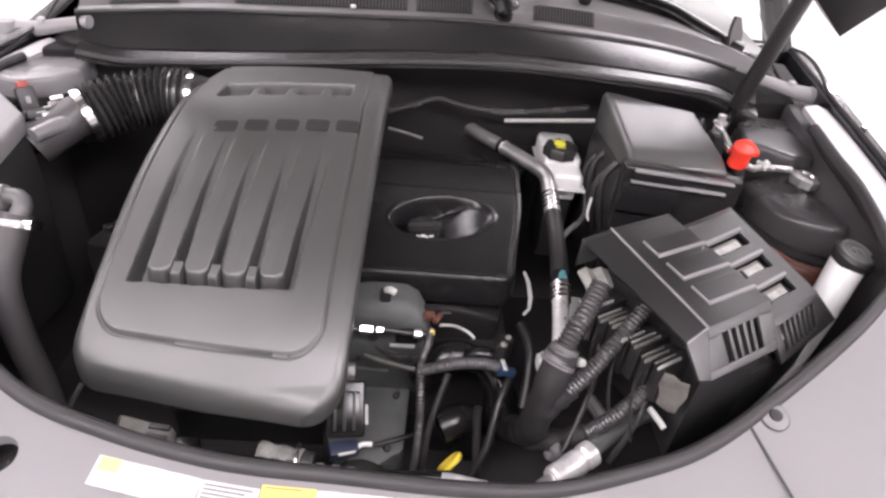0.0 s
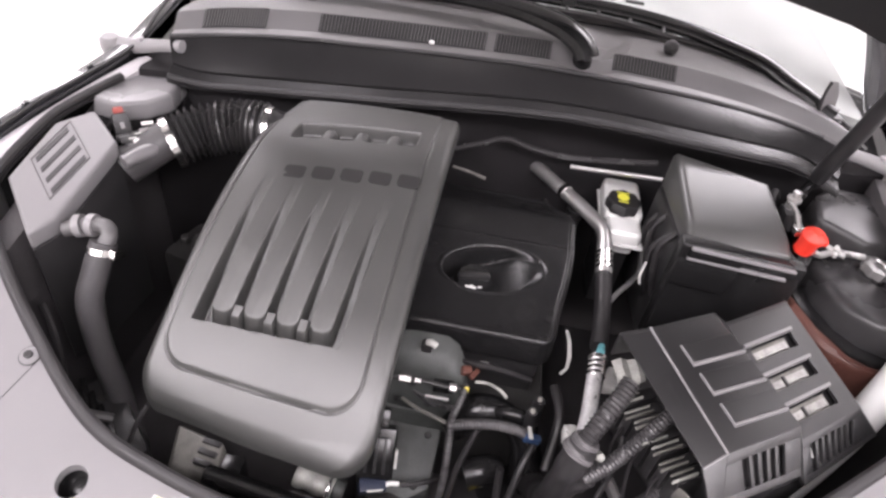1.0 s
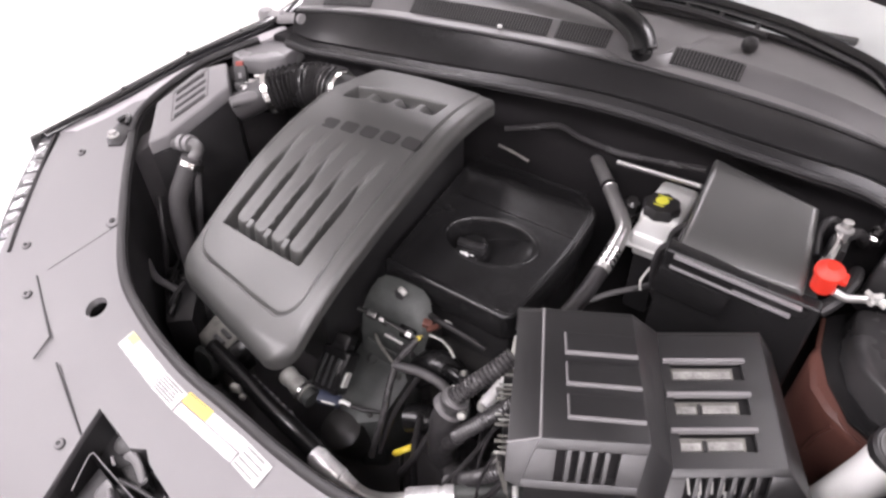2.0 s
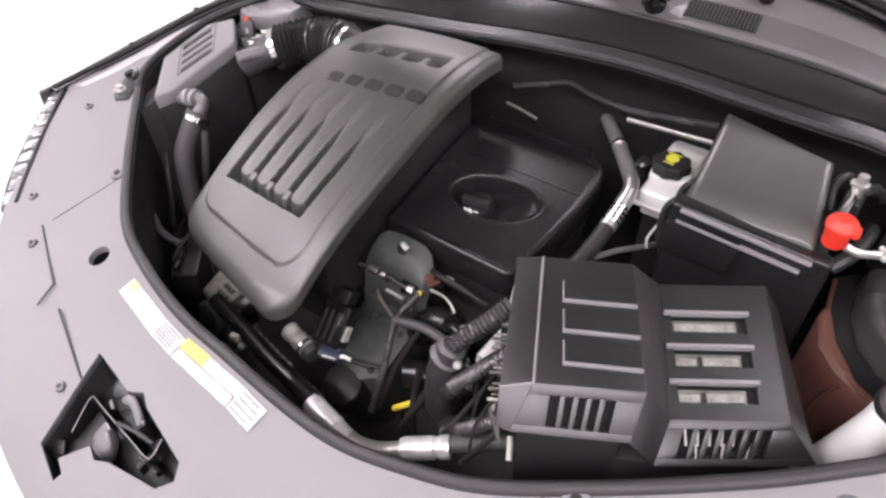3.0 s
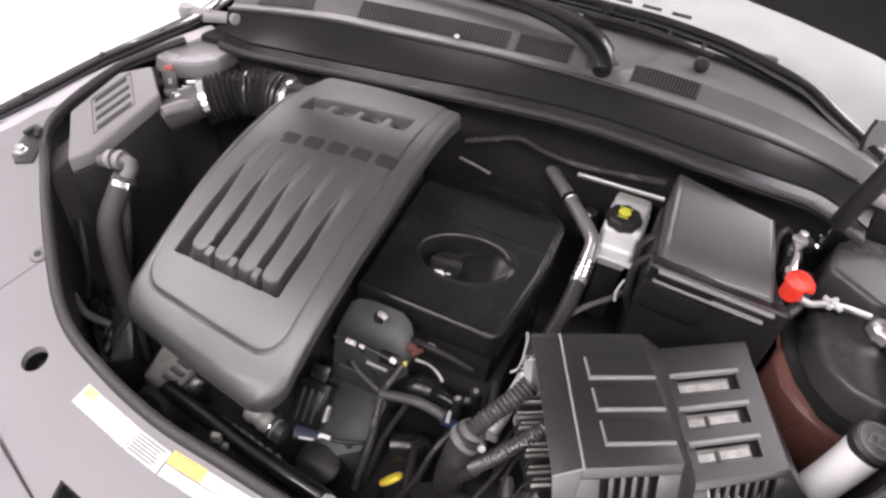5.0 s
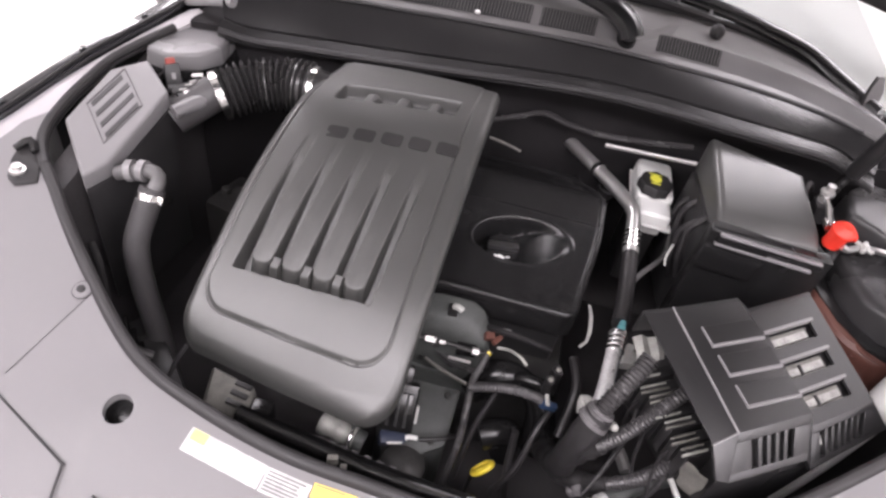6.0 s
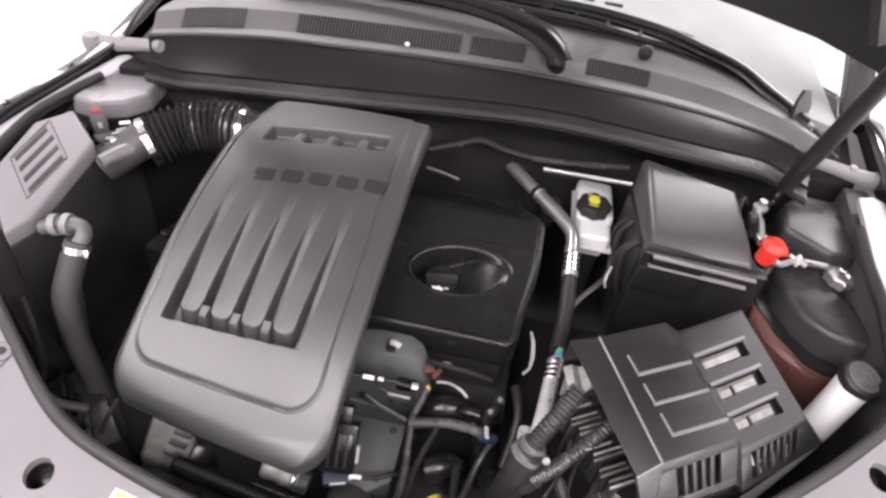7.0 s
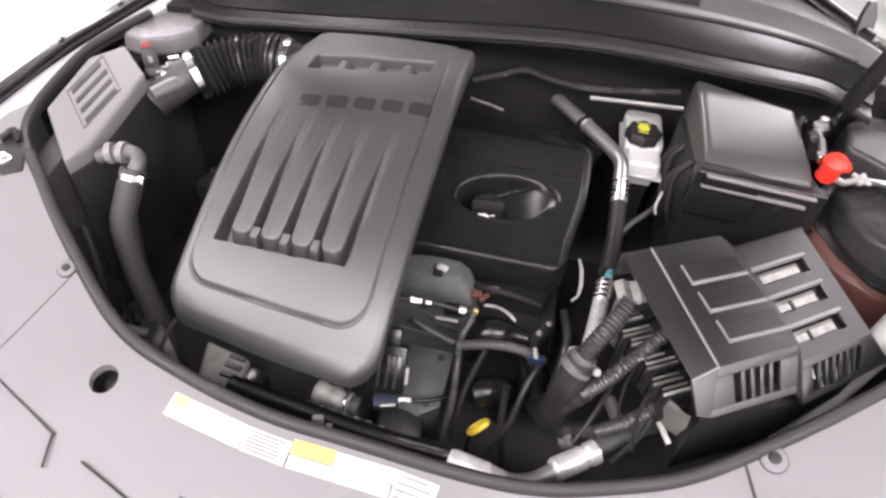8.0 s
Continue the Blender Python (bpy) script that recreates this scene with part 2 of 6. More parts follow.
def lathe(profile, sides=28, m=None, wave=0.0, lobes=8, caps=True):
    """A turned solid from rows of radius and height; wave gives a lobed grip."""
    bm = bmesh.new()
    rings = []
    for r, z in profile:
        rings.append([bm.verts.new(((r + (wave * math.cos(lobes * a) if r > 0.004 else 0)) * math.cos(a), (r + (wave * math.cos(lobes * a) if r > 0.004 else 0)) * math.sin(a), z)) for a in (2 * math.pi * k / sides for k in range(sides))])
    for a, b in zip(rings, rings[1:]):
        for k in range(sides):
            bm.faces.new((a[k], a[(k + 1) % sides], b[(k + 1) % sides], b[k]))
    if caps:
        bm.faces.new(rings[0][::-1])
        bm.faces.new(rings[-1])
    if m:
        bm.transform(m)
    return bm


def loft(rows, close=False, thick=0.0):
    """A sheet through rows of points, with thickness downwards."""
    bm = bmesh.new()
    grid = [[bm.verts.new(p) for p in row] for row in rows]
    faces = []
    for a, b in zip(grid, grid[1:]):
        n = len(a)
        for k in range(n if close else n - 1):
            faces.append(bm.faces.new((a[k], a[(k + 1) % n], b[(k + 1) % n], b[k])))
    if thick:
        got = bmesh.ops.extrude_face_region(bm, geom=faces)
        for v in [g for g in got["geom"] if isinstance(g, bmesh.types.BMVert)]:
            v.co.z -= thick
    return bm


def smoothstep(a, b, x):
    t = np.clip((x - a) / (b - a), 0, 1)
    return t * t * (3 - 2 * t)


def grid_mesh(X, Y, Z, skirt=None):
    """A sheet over arrays of places, with a skirt down to a height (an array of the same shape, or a number) along its border."""
    bm = bmesh.new()
    ny, nx = X.shape
    V = [[bm.verts.new((X[j, i], Y[j, i], Z[j, i])) for i in range(nx)] for j in range(ny)]
    for j in range(ny - 1):
        for i in range(nx - 1):
            bm.faces.new((V[j][i], V[j][i + 1], V[j + 1][i + 1], V[j + 1][i]))
    if skirt is not None:
        loop = [(0, i) for i in range(nx)] + [(j, nx - 1) for j in range(1, ny)] + [(ny - 1, i) for i in range(nx - 2, -1, -1)] + [(j, 0) for j in range(ny - 2, 0, -1)]
        low = [bm.verts.new((X[j, i], Y[j, i], skirt(X[j, i], Y[j, i], Z[j, i]))) for j, i in loop]
        n = len(loop)
        for k in range(n):
            a, b = loop[k], loop[(k + 1) % n]
            bm.faces.new((V[a[0]][a[1]], V[b[0]][b[1]], low[(k + 1) % n], low[k]))
    return bm


def at(x, y, z, rz=0, rx=0, ry=0):
    return pose(x, y, z, rx, ry, rz)


def rim(x, y):
    """The height of the rim of the engine bay, which falls towards the nose."""
    t = y - 0.44
    return 0.957 + 0.3 * t - 0.36 * max(0.0, t - 0.4) ** 2 - 0.04 * max(0.0, x - 0.3) + 0.01 * (x + 0.4) - 0.55 * max(0.0, -0.01 - t) ** 2


# ---- the showroom ----
def structure(name, bm, material, label, category):
    return tagged(link(name, bm, material), label, category, kind="structure")


structure("floor", box(-9, 9, -14, 10, -0.1, 0, 0), FLOORMAT, "glossy white showroom floor under the car", "floor")
structure("wall_north", box(-9, 9, 10, 10.2, 0, 3.3, 0), WALLMAT, "plain white showroom wall behind the car", "wall")
structure("wall_south", box(-9, 9, -14.2, -14, 0, 3.3, 0), WALLMAT, "plain white showroom wall before the car", "wall")
structure("wall_west", box(-9.2, -9, -14.2, 10.2, 0, 3.3, 0), WALLMAT, "plain white showroom side wall", "wall")
structure("wall_east", box(9, 9.2, -14.2, 10.2, 0, 3.3, 0), WALLMAT, "plain white showroom side wall", "wall")
structure("ceiling", box(-9.2, 9.2, -14.2, 10.2, 3.3, 3.5, 0), CEILMAT, "plain unseen showroom ceiling, greyed to bounce less light", "ceiling")


def ceiling_light(x, y):
    lamp = empty("ceiling_light", "unseen square white ceiling light panel, switched on", "light", "ceiling lights")
    part("frame", join(box(-0.85, 0.85, -0.55, -0.5, 3.2, 3.299, 0.004), box(-0.85, 0.85, 0.5, 0.55, 3.2, 3.299, 0.004), box(-0.85, -0.8, -0.5, 0.5, 3.2, 3.299, 0.004), box(0.8, 0.85, -0.5, 0.5, 3.2, 3.299, 0.004)), WHITE, lamp)
    part("diffuser", box(-0.8, 0.8, -0.5, 0.5, 3.22, 3.25, 0), PANELGLOW, lamp, "glowing white diffuser")
    lamp.location = (x, y, 0)
    return lamp


first_lamp = ceiling_light(*LAMPS[0])
for lx, ly in LAMPS[1:]:
    copy_thing(first_lamp, at(lx, ly, 0))


# ---- body of the car round the bay ----
def resample(points, n):
    line = spline([(*p, 0) if len(p) == 2 else p for p in points], 0.01)
    acc = [0.0]
    for a, b in zip(line, line[1:]):
        acc.append(acc[-1] + (b - a).length)
    out = []
    for k in range(n):
        s = acc[-1] * k / (n - 1)
        i = max(j for j in range(len(acc)) if acc[j] <= s + 1e-9)
        i = min(i, len(line) - 2)
        out.append(line[i].lerp(line[i + 1], (s - acc[i]) / max(1e-9, acc[i + 1] - acc[i])))
    return out


EDGE = [(-0.735, 0.83), (-0.722, 0.79), (-0.645, 0.70), (-0.54, 0.605), (-0.43, 0.522), (-0.325, 0.484), (-0.21, 0.460), (-0.10, 0.452), (0.03, 0.444), (0.12, 0.447), (0.21, 0.468), (0.28, 0.492), (0.35, 0.532), (0.47, 0.613), (0.57, 0.69), (0.632, 0.76), (0.643, 0.82)]
NOSE = [(0.80, 0.70), (0.70, 0.47), (0.52, 0.30), (0.28, 0.21), (0.0, 0.175), (-0.25, 0.19), (-0.45, 0.255), (-0.66, 0.41), (-0.74, 0.52), (-0.86, 0.70)]


def fill_plate(loops, zf, thick):
    """A plate with holes: the first loop is its outline, the others are openings."""
    bm = bmesh.new()
    edges = []
    for loop in loops:
        vs = [bm.verts.new((p[0], p[1], 0)) for p in loop]
        edges += [bm.edges.new((vs[i], vs[(i + 1) % len(vs)])) for i in range(len(vs))]
    bmesh.ops.triangle_fill(bm, use_beauty=True, use_dissolve=False, edges=edges)
    for v in bm.verts:
        v.co.z = zf(v.co.x, v.co.y)
    got = bmesh.ops.extrude_face_region(bm, geom=bm.faces[:])
    for v in [g for g in got["geom"] if isinstance(g, bmesh.types.BMVert)]:
        v.co.z -= thick
    return bm


def circle(x, y, r, n=28, ry=None):
    return [(x + r * math.cos(2 * math.pi * k / n), y + (ry or r) * math.sin(2 * math.pi * k / n)) for k in range(n)]


edge_line = [(p.x, p.y) for p in resample(EDGE, 90)]
nose_line = [(p.x, p.y) for p in resample(NOSE, 60)]
RECESS = [(-0.274, 0.362), (-0.268, 0.323), (-0.256, 0.24), (-0.197, 0.221), (-0.192, 0.233), (-0.213, 0.242), (-0.181, 0.276), (-0.161, 0.268), (-0.139, 0.277), (-0.054, 0.291), (-0.037, 0.31), (-0.048, 0.328), (-0.122, 0.344), (-0.144, 0.349), (-0.164, 0.36), (-0.188, 0.349)]
radiator_cover = empty("radiator_cover", "light grey plastic cover over the radiator and car nose", "trim panel")
part("cover_sheet", fill_plate([edge_line + nose_line, circle(-0.419, 0.462, 0.0175), circle(0.60, 0.668, 0.0175), RECESS], rim, 0.012), PANEL, radiator_cover)


def on_rim(x, y, dz=0.0):
    return at(x, y, rim(x, y) + dz, 0, 16.5, 0)


def cup(x, y, r, depth):
    prof = [(r + 0.003, -0.013), (r - 0.0005, -0.011), (r - 0.0005, -depth), (r * 0.55, -depth), (r * 0.5, -depth + 0.012), (r * 0.3, -depth + 0.013), (0.001, -depth + 0.013)]
    return lathe(prof, 28, on_rim(x, y, 0.0), caps=False)


for hx, hy in ((-0.419, 0.462), (0.60, 0.668)):
    part("access_cup", cup(hx, hy, 0.018, 0.035), SATIN, radiator_cover, "dark round access hole")


def push_clip(x, y, r=0.011, label="round grey push clip in the radiator cover"):
    clip = empty("push_clip", label, "fastener", "push clips")
    part("clip_head", lathe([(r, -0.001), (r, 0.002), (r * 0.85, 0.0035), (r * 0.6, 0.004), (0.001, 0.004)], 20), PANEL, clip)
    part("clip_ring", lathe([(r + 0.0012, -0.001), (r + 0.0012, 0.0012), (r - 0.0004, 0.0014), (r - 0.0004, -0.001)], 20, caps=False), SEAL, clip, "dark shadow gap round the head")
    part("clip_pin", lathe([(r * 0.45, 0.003), (r * 0.45, 0.006), (r * 0.35, 0.0065), (0.001, 0.0065)], 14), SEAL, clip)
    clip.matrix_basis = on_rim(x, y)
    return clip


for cx, cy in ((-0.537, 0.585), (0.378, 0.538), (-0.653, 0.478), (-0.557, 0.419), (-0.29, 0.301), (-0.749, 0.666)):
    push_clip(cx, cy, (0.016 if cx > 0 else 0.012) if cy > 0.5 and abs(cx) < 0.6 else 0.007)


def seam(points, w=0.0016):
    return tube([(x, y, rim(x, y) + 0.0002) for x, y in points], w, 6, 0.01)


for gap, pts in enumerate(([(-0.566, 0.468), (-0.524, 0.584)], [(-0.573, 0.448), (-0.448, 0.392), (-0.442, 0.357)], [(-0.397, 0.37), (-0.271, 0.325)], [(0.343, 0.535), (0.374, 0.44)])):
    part("panel_seam", seam([pts[0]] + [tuple(Vector(a).lerp(Vector(b), k)) for a, b in zip(pts, pts[1:]) for k in (0.02, 0.5, 0.98)] + [pts[-1]], 0.0016 if gap else 0.0005), BLACK, radiator_cover, "dark gap between panels")

# the hollow behind the grille badge, with the latch release in it
latch_well = empty("hood_latch_well", "dark well with hood latch and release lever in the nose", "latch")
part("tray", prism(RECESS[::-1], lambda x, y: rim(x, y) - 0.07, lambda x, y: rim(x, y) - 0.062, 0), BLACK, latch_well)
wall_bm = bmesh.new()
top = [wall_bm.verts.new((x, y, rim(x, y) - 0.004)) for x, y in RECESS]
low = [wall_bm.verts.new((x, y, rim(x, y) - 0.066)) for x, y in RECESS]
for i in range(len(RECESS)):
    j = (i + 1) % len(RECESS)
    wall_bm.faces.new((top[i], top[j], low[j], low[i]))
part("well_wall", wall_bm, BLACK, latch_well)
def fold(points, z0, tall, thick=0.002):
    """A sheet standing on edge along a bent line."""
    p = [Vector(q) for q in points]
    rows = [[(q.x, q.y, z0(q.x, q.y)), (q.x, q.y, z0(q.x, q.y) + tall)] for q in p]
    return loft(rows, thick=thick)


def well_z(x, y):
    return rim(x, y) - 0.060


CHANNEL = [(-0.262, 0.243), (-0.244, 0.274), (-0.256, 0.317), (-0.246, 0.321), (-0.226, 0.319), (-0.170, 0.315), (-0.116, 0.311), (-0.106, 0.316), (-0.110, 0.338), (-0.124, 0.343)]
part("latch_channel", fold(CHANNEL, well_z, 0.034), SEAL, latch_well, "grey steel latch channel")
part("channel_edge", tube([(x, y, well_z(x, y) + 0.0345) for x, y in CHANNEL[1:-1]], 0.0010, 6), RIBGREY, latch_well, "thin pale line along the top edge of the channel")
part("channel_floor", prism([(-0.262, 0.246), (-0.246, 0.274), (-0.246, 0.316), (-0.215, 0.312), (-0.214, 0.262)], lambda x, y: rim(x, y) - 0.050, lambda x, y: rim(x, y) - 0.044 - 0.10 * (y - 0.28), 0.002), SEAL, latch_well, "grey channel floor")
part("channel_side", prism([(-0.268, 0.256), (-0.246, 0.262), (-0.232, 0.250), (-0.250, 0.240)], lambda x, y: rim(x, y) - 0.05, lambda x, y: rim(x, y) - 0.026, 0.002), SEAL, latch_well)
part("latch_knob", lathe([(0.013, -0.04), (0.014, -0.006), (0.0155, 0.0), (0.0150, 0.009), (0.010, 0.013), (0.001, 0.014)], 20, at(-0.206, 0.353, rim(-0.206, 0.353) - 0.018, 0, 15, 0)), BLACK, latch_well, "black round knob")
part("latch_hook", prism([(-0.206, 0.330), (-0.190, 0.344), (-0.164, 0.350), (-0.142, 0.338), (-0.150, 0.322), (-0.178, 0.324)], lambda x, y: rim(x, y) - 0.055, lambda x, y: rim(x, y) - 0.024 + 0.25 * (x + 0.17), 0.005, 3), SATIN, latch_well, "black latch hook")
part("hook_cover", tube([(-0.196, 0.345, rim(-0.19, 0.345) - 0.016), (-0.180, 0.346, rim(-0.18, 0.346) - 0.014), (-0.164, 0.341, rim(-0.164, 0.341) - 0.016), (-0.150, 0.332, rim(-0.15, 0.332) - 0.024)], lambda t: 0.0085 - 0.003 * t, 10, flat=0.7), STRUTCOVER, latch_well, "grey hook cover")
for pin, r in (([(-0.190, 0.304, 0.885), (-0.184, 0.301, 0.892), (-0.180, 0.297, 0.884)], 0.0028), ([(-0.222, 0.332, 0.895), (-0.214, 0.330, 0.902), (-0.206, 0.326, 0.898)], 0.0022)):
    part("striker_pin", tube(pin, r, 8), RIBGREY, latch_well, "bright steel striker pin")
part("release_lever", prism([(-0.214, 0.290), (-0.205, 0.312), (-0.186, 0.308), (-0.172, 0.292), (-0.174, 0.274), (-0.198, 0.270)], lambda x, y: rim(x, y) - 0.055, lambda x, y: rim(x, y) - 0.026 + 0.3 * (y - 0.29), 0.008, 4), STRUTCOVER, latch_well, "grey plastic release lever")
part("spring_arm", tube([(-0.184, 0.318, 0.893), (-0.160, 0.322, 0.897), (-0.136, 0.326, 0.895), (-0.120, 0.328, 0.892)], 0.0035, 8), SEAL, latch_well)
part("striker_hook", join(box(-0.115, -0.107, 0.296, 0.325, 0.868, 0.886, 0.002), box(-0.13, -0.09, 0.306, 0.314, 0.865, 0.878, 0.002)), SATIN, latch_well)

# rubber seal round the front of the bay
SIDE_L = [(-0.655, 1.06), (-0.69, 0.99), (-0.712, 0.93)]
SIDE_R = [(0.643, 0.90), (0.634, 0.98), (0.634, 1.06)]
seal_line = [(p.x, p.y + 0.003, rim(p.x, p.y) + 0.001) for p in resample(SIDE_L + EDGE[1:-1] + SIDE_R, 76)]
bay_seal = empty("bay_seal", "dark grey rubber seal along the front edge of the bay", "seal")
part("front_strip", tube(seal_line[12:65], 0.0088, 10, 0.01, flat=0.8), SEAL, bay_seal)
part("side_strip", tube(seal_line[:13], 0.0095, 10, 0.01, flat=0.8), SEAL, bay_seal)
part("side_strip", tube(seal_line[64:], 0.0095, 10, 0.01, flat=0.8), SEAL, bay_seal)
part("seal_lip", tube([(x, y + 0.004, z - 0.009) for x, y, z in seal_line[2:-2]], 0.005, 8, 0.01), RUBBER, bay_seal, "thin black inner lip")

# stickers on the radiator cover along the seal
def sticker(x0, y0, x1, y1, d, material, label, lines=0, header=False, ink=INK, z=0.0012):
    a, b = Vector((x0, y0)), Vector((x1, y1))
    u = (b - a).normalized()
    v = Vector((u.y, -u.x))
    length = (b - a).length
    ob = empty("warning_label", label, "label", "labels on the radiator cover")

    def strip(s0, s1, t0, t1, zz):
        n = max(2, int((s1 - s0) / 0.012))
        rows = []
        for k in range(n + 1):
            s = s0 + (s1 - s0) * k / n
            rows.append([(p.x, p.y, rim(p.x, p.y) + zz) for p in (a + u * s + v * t0, a + u * s + v * t1)])
        return loft(rows, thick=0.0006)

    part("paper", strip(0, length, 0, d, z), material, ob)
    if lines:
        bars = []
        for k in range(lines):
            t = d * (0.22 + 0.68 * k / max(1, lines - 1)) if header else d * (0.14 + 0.72 * k / max(1, lines - 1))
            rnd = random.Random(k + lines)
            bars.append(strip(length * 0.05, length * rnd.uniform(0.7, 0.95), t - d * 0.032, t + d * 0.032, z + 0.0006))
        part("print", join(*bars), ink, ob, "lines of small print")
    return ob


sticker(-0.325, 0.465, -0.2235, 0.4465, 0.027, PAPER, "white paper label with fine grey print on the radiator cover", 6, ink=INKPALE)
sticker(-0.322, 0.4635, -0.302, 0.460, 0.012, PALEYEL, "small yellow patch at the corner of a white label", 0, z=0.0019)
sticker(-0.223, 0.4462, -0.1675, 0.4395, 0.027, PAPER, "white label with dense dark lines of print on the radiator cover", 6, ink=INKGREY)
sticker(-0.166, 0.4435, -0.114, 0.441, 0.0155, LABELYEL, "yellow warning strip on the radiator cover", 1)
sticker(-0.1665, 0.4265, -0.044, 0.4195, 0.014, PAPER, "white paper label under the yellow strip", 2, ink=INKPALE)
sticker(-0.113, 0.4405, -0.040, 0.4365, 0.016, PAPER, "white paper label beside the yellow strip", 2, ink=INKPALE)
sticker(-0.039, 0.436, 0.010, 0.430, 0.031, PAPER, "white paper label at the end of the row", 4, ink=INKGREY)


# fenders and the ledges inside them
def fender(name, side, outer, inner, label):
    rows = []
    for (ox, oy), (ix, iy) in zip(outer, inner):
        up = 0.035 * smoothstep(1.1, 1.4, oy)
        z, zi = rim(ox, oy) + up, rim(ix, iy) + up
        rows.append([(ix, iy, zi - 0.02), (ix, iy, zi + 0.004), (ix + side * 0.01, iy, zi + 0.010), (ox - side * 0.006, oy, z + 0.009), (ox, oy, z + 0.001), (ox + side * 0.02, oy, z - 0.06), (ox + side * 0.05, oy, z - 0.2), (ox + side * 0.06, oy, 0.6), (ox + side * 0.04, oy, 0.35)])
    ob = empty(name, label, "car fender")
    part("outer_skin", loft(rows, thick=0.003), PAINT, ob)
    edge = [(ix + side * 0.004, iy, rim(ix, iy) + 0.035 * smoothstep(1.1, 1.4, oy) + 0.011) for (ix, iy), (ox, oy) in zip(inner, outer)]
    part("edge_strip", tube(edge, 0.0035, 6, 0.02), RUBBER, ob, "thin black rubber edge strip")
    for ix, iy in inner[2:5]:
        part("fender_bolt", lathe([(0.006, 0), (0.006, 0.004), (0.004, 0.006), (0.001, 0.006)], 6, at(ix + side * 0.016, iy, rim(ix, iy) + 0.009)), PAINT, ob)
    return ob


LOUT = [(-0.90, 0.64), (-0.862, 0.715), (-0.812, 0.83), (-0.765, 0.95), (-0.725, 1.06), (-0.70, 1.15), (-0.70, 1.35), (-0.72, 1.9)]
LIN = [(-0.865, 0.66), (-0.832, 0.725), (-0.785, 0.815), (-0.735, 0.95), (-0.69, 1.06), (-0.665, 1.15), (-0.665, 1.35), (-0.69, 1.9)]
ROUT = [(0.83, 0.62), (0.79, 0.72), (0.755, 0.83), (0.735, 0.95), (0.735, 1.06), (0.74, 1.16), (0.75, 1.35), (0.77, 1.9)]
RIN = [(0.80, 0.64), (0.76, 0.73), (0.725, 0.83), (0.705, 0.95), (0.703, 1.06), (0.705, 1.16), (0.71, 1.35), (0.73, 1.9)]
fender("fender", -1, LOUT, LIN, "black painted front fender beside the bay")
fender("fender", 1, ROUT, RIN, "black painted front fender beside the strut cover")


def ledge(outer, inner, label):
    rows = [[(ox, oy, rim(ox, oy) - 0.004), ((ox + ix) / 2, (oy + iy) / 2, rim((ox + ix) / 2, (oy + iy) / 2) + 0.002), (ix, iy, rim(ix, iy) - 0.004)] for (ox, oy), (ix, iy) in zip(outer, inner)]
    fine = []
    for j in range(3):
        fine.append(resample([r[j] for r in rows], 24))
    return tagged(link("fender_ledge", loft([[f[k] for f in fine] for k in range(24)], thick=0.01), INNER), label, "car body")


ledge([(-0.868, 0.675), (-0.832, 0.735), (-0.795, 0.80), (-0.762, 0.88), (-0.728, 0.96), (-0.688, 1.06), (-0.662, 1.13)], [(-0.79, 0.71), (-0.75, 0.77), (-0.735, 0.83), (-0.722, 0.88), (-0.706, 0.96), (-0.655, 1.06), (-0.628, 1.13)], "light grey painted ledge inside the fender")
ledge([(0.80, 0.655), (0.765, 0.725), (0.735, 0.79), (0.71, 0.88), (0.704, 0.96), (0.702, 1.06), (0.704, 1.15)], [(0.72, 0.69), (0.69, 0.74), (0.672, 0.79), (0.657, 0.88), (0.65, 0.96), (0.652, 1.06), (0.66, 1.15)], "light grey painted ledge inside the fender")


def hinge(side, x, y, z):
    ob = part("hood_hinge", tube([(x - side * 0.15, y - 0.030, z + 0.040), (x - side * 0.10, y - 0.014, z + 0.026), (x - side * 0.05, y - 0.002, z + 0.012), (x, y + 0.002, z + 0.004), (x + side * 0.012, y - 0.004, z)], lambda t: 0.011 + 0.007 * t * t, 12, flat=0.7), RIBGREY, hood, "grey steel hood hinge arm")
    part("hinge_end", lathe([(0.001, -0.016), (0.016, -0.014), (0.019, -0.004), (0.019, 0.008), (0.014, 0.016), (0.001, 0.018)], 18, at(x, y + 0.002, z + 0.004)), RIBGREY, ob, "rounded hinge end")
    part("hinge_bolt", lathe([(0.007, 0), (0.007, 0.006), (0.004, 0.008), (0.001, 0.008)], 6, at(x - side * 0.06, y - 0.004, z + 0.024)), INNER, ob)


# hood, raised, seen from below
hood = empty("hood", "open hood with black underside held up over the bay", "car hood")
hood_rows = []
for k in range(13):
    x = -0.6 + 1.28 * k / 12
    zh = 1.42 - 0.37 * x * x - 0.4 * max(0.0, abs(x) - 0.48) + (0.12 * (-x / 0.6) if x < 0 else 0) + 0.02 * smoothstep(0.1, 0.45, x) + 0.06 * smoothstep(0.42, 0.6, x)
    # Unseen rear return, added to shade the cowl from the ceiling.
    col = [(x, 1.25, zh + 0.02), (x, 1.21, zh + 0.01)]
    # Slope and length out of view are set for the shade they cast.
    for s in (0, 0.05, 0.3, 0.6, 0.8, 1.0, 1.15):
        col.append((x * (1 + 0.18 * s), 1.17 - 0.62 * s, zh + (1.86 - zh) * s + 0.03 * math.sin(math.pi * min(1.0, s)) - 0.3 * max(0.0, s - 0.8) ** 2))
    hood_rows.append(col)
part("underside", loft(hood_rows, thick=-0.02), BLACK, hood, "black hood lining")
part("outer_skin", loft([[(x, y + 0.015, z + 0.028) for x, y, z in r] for r in hood_rows], thick=-0.003), PAINT, hood)
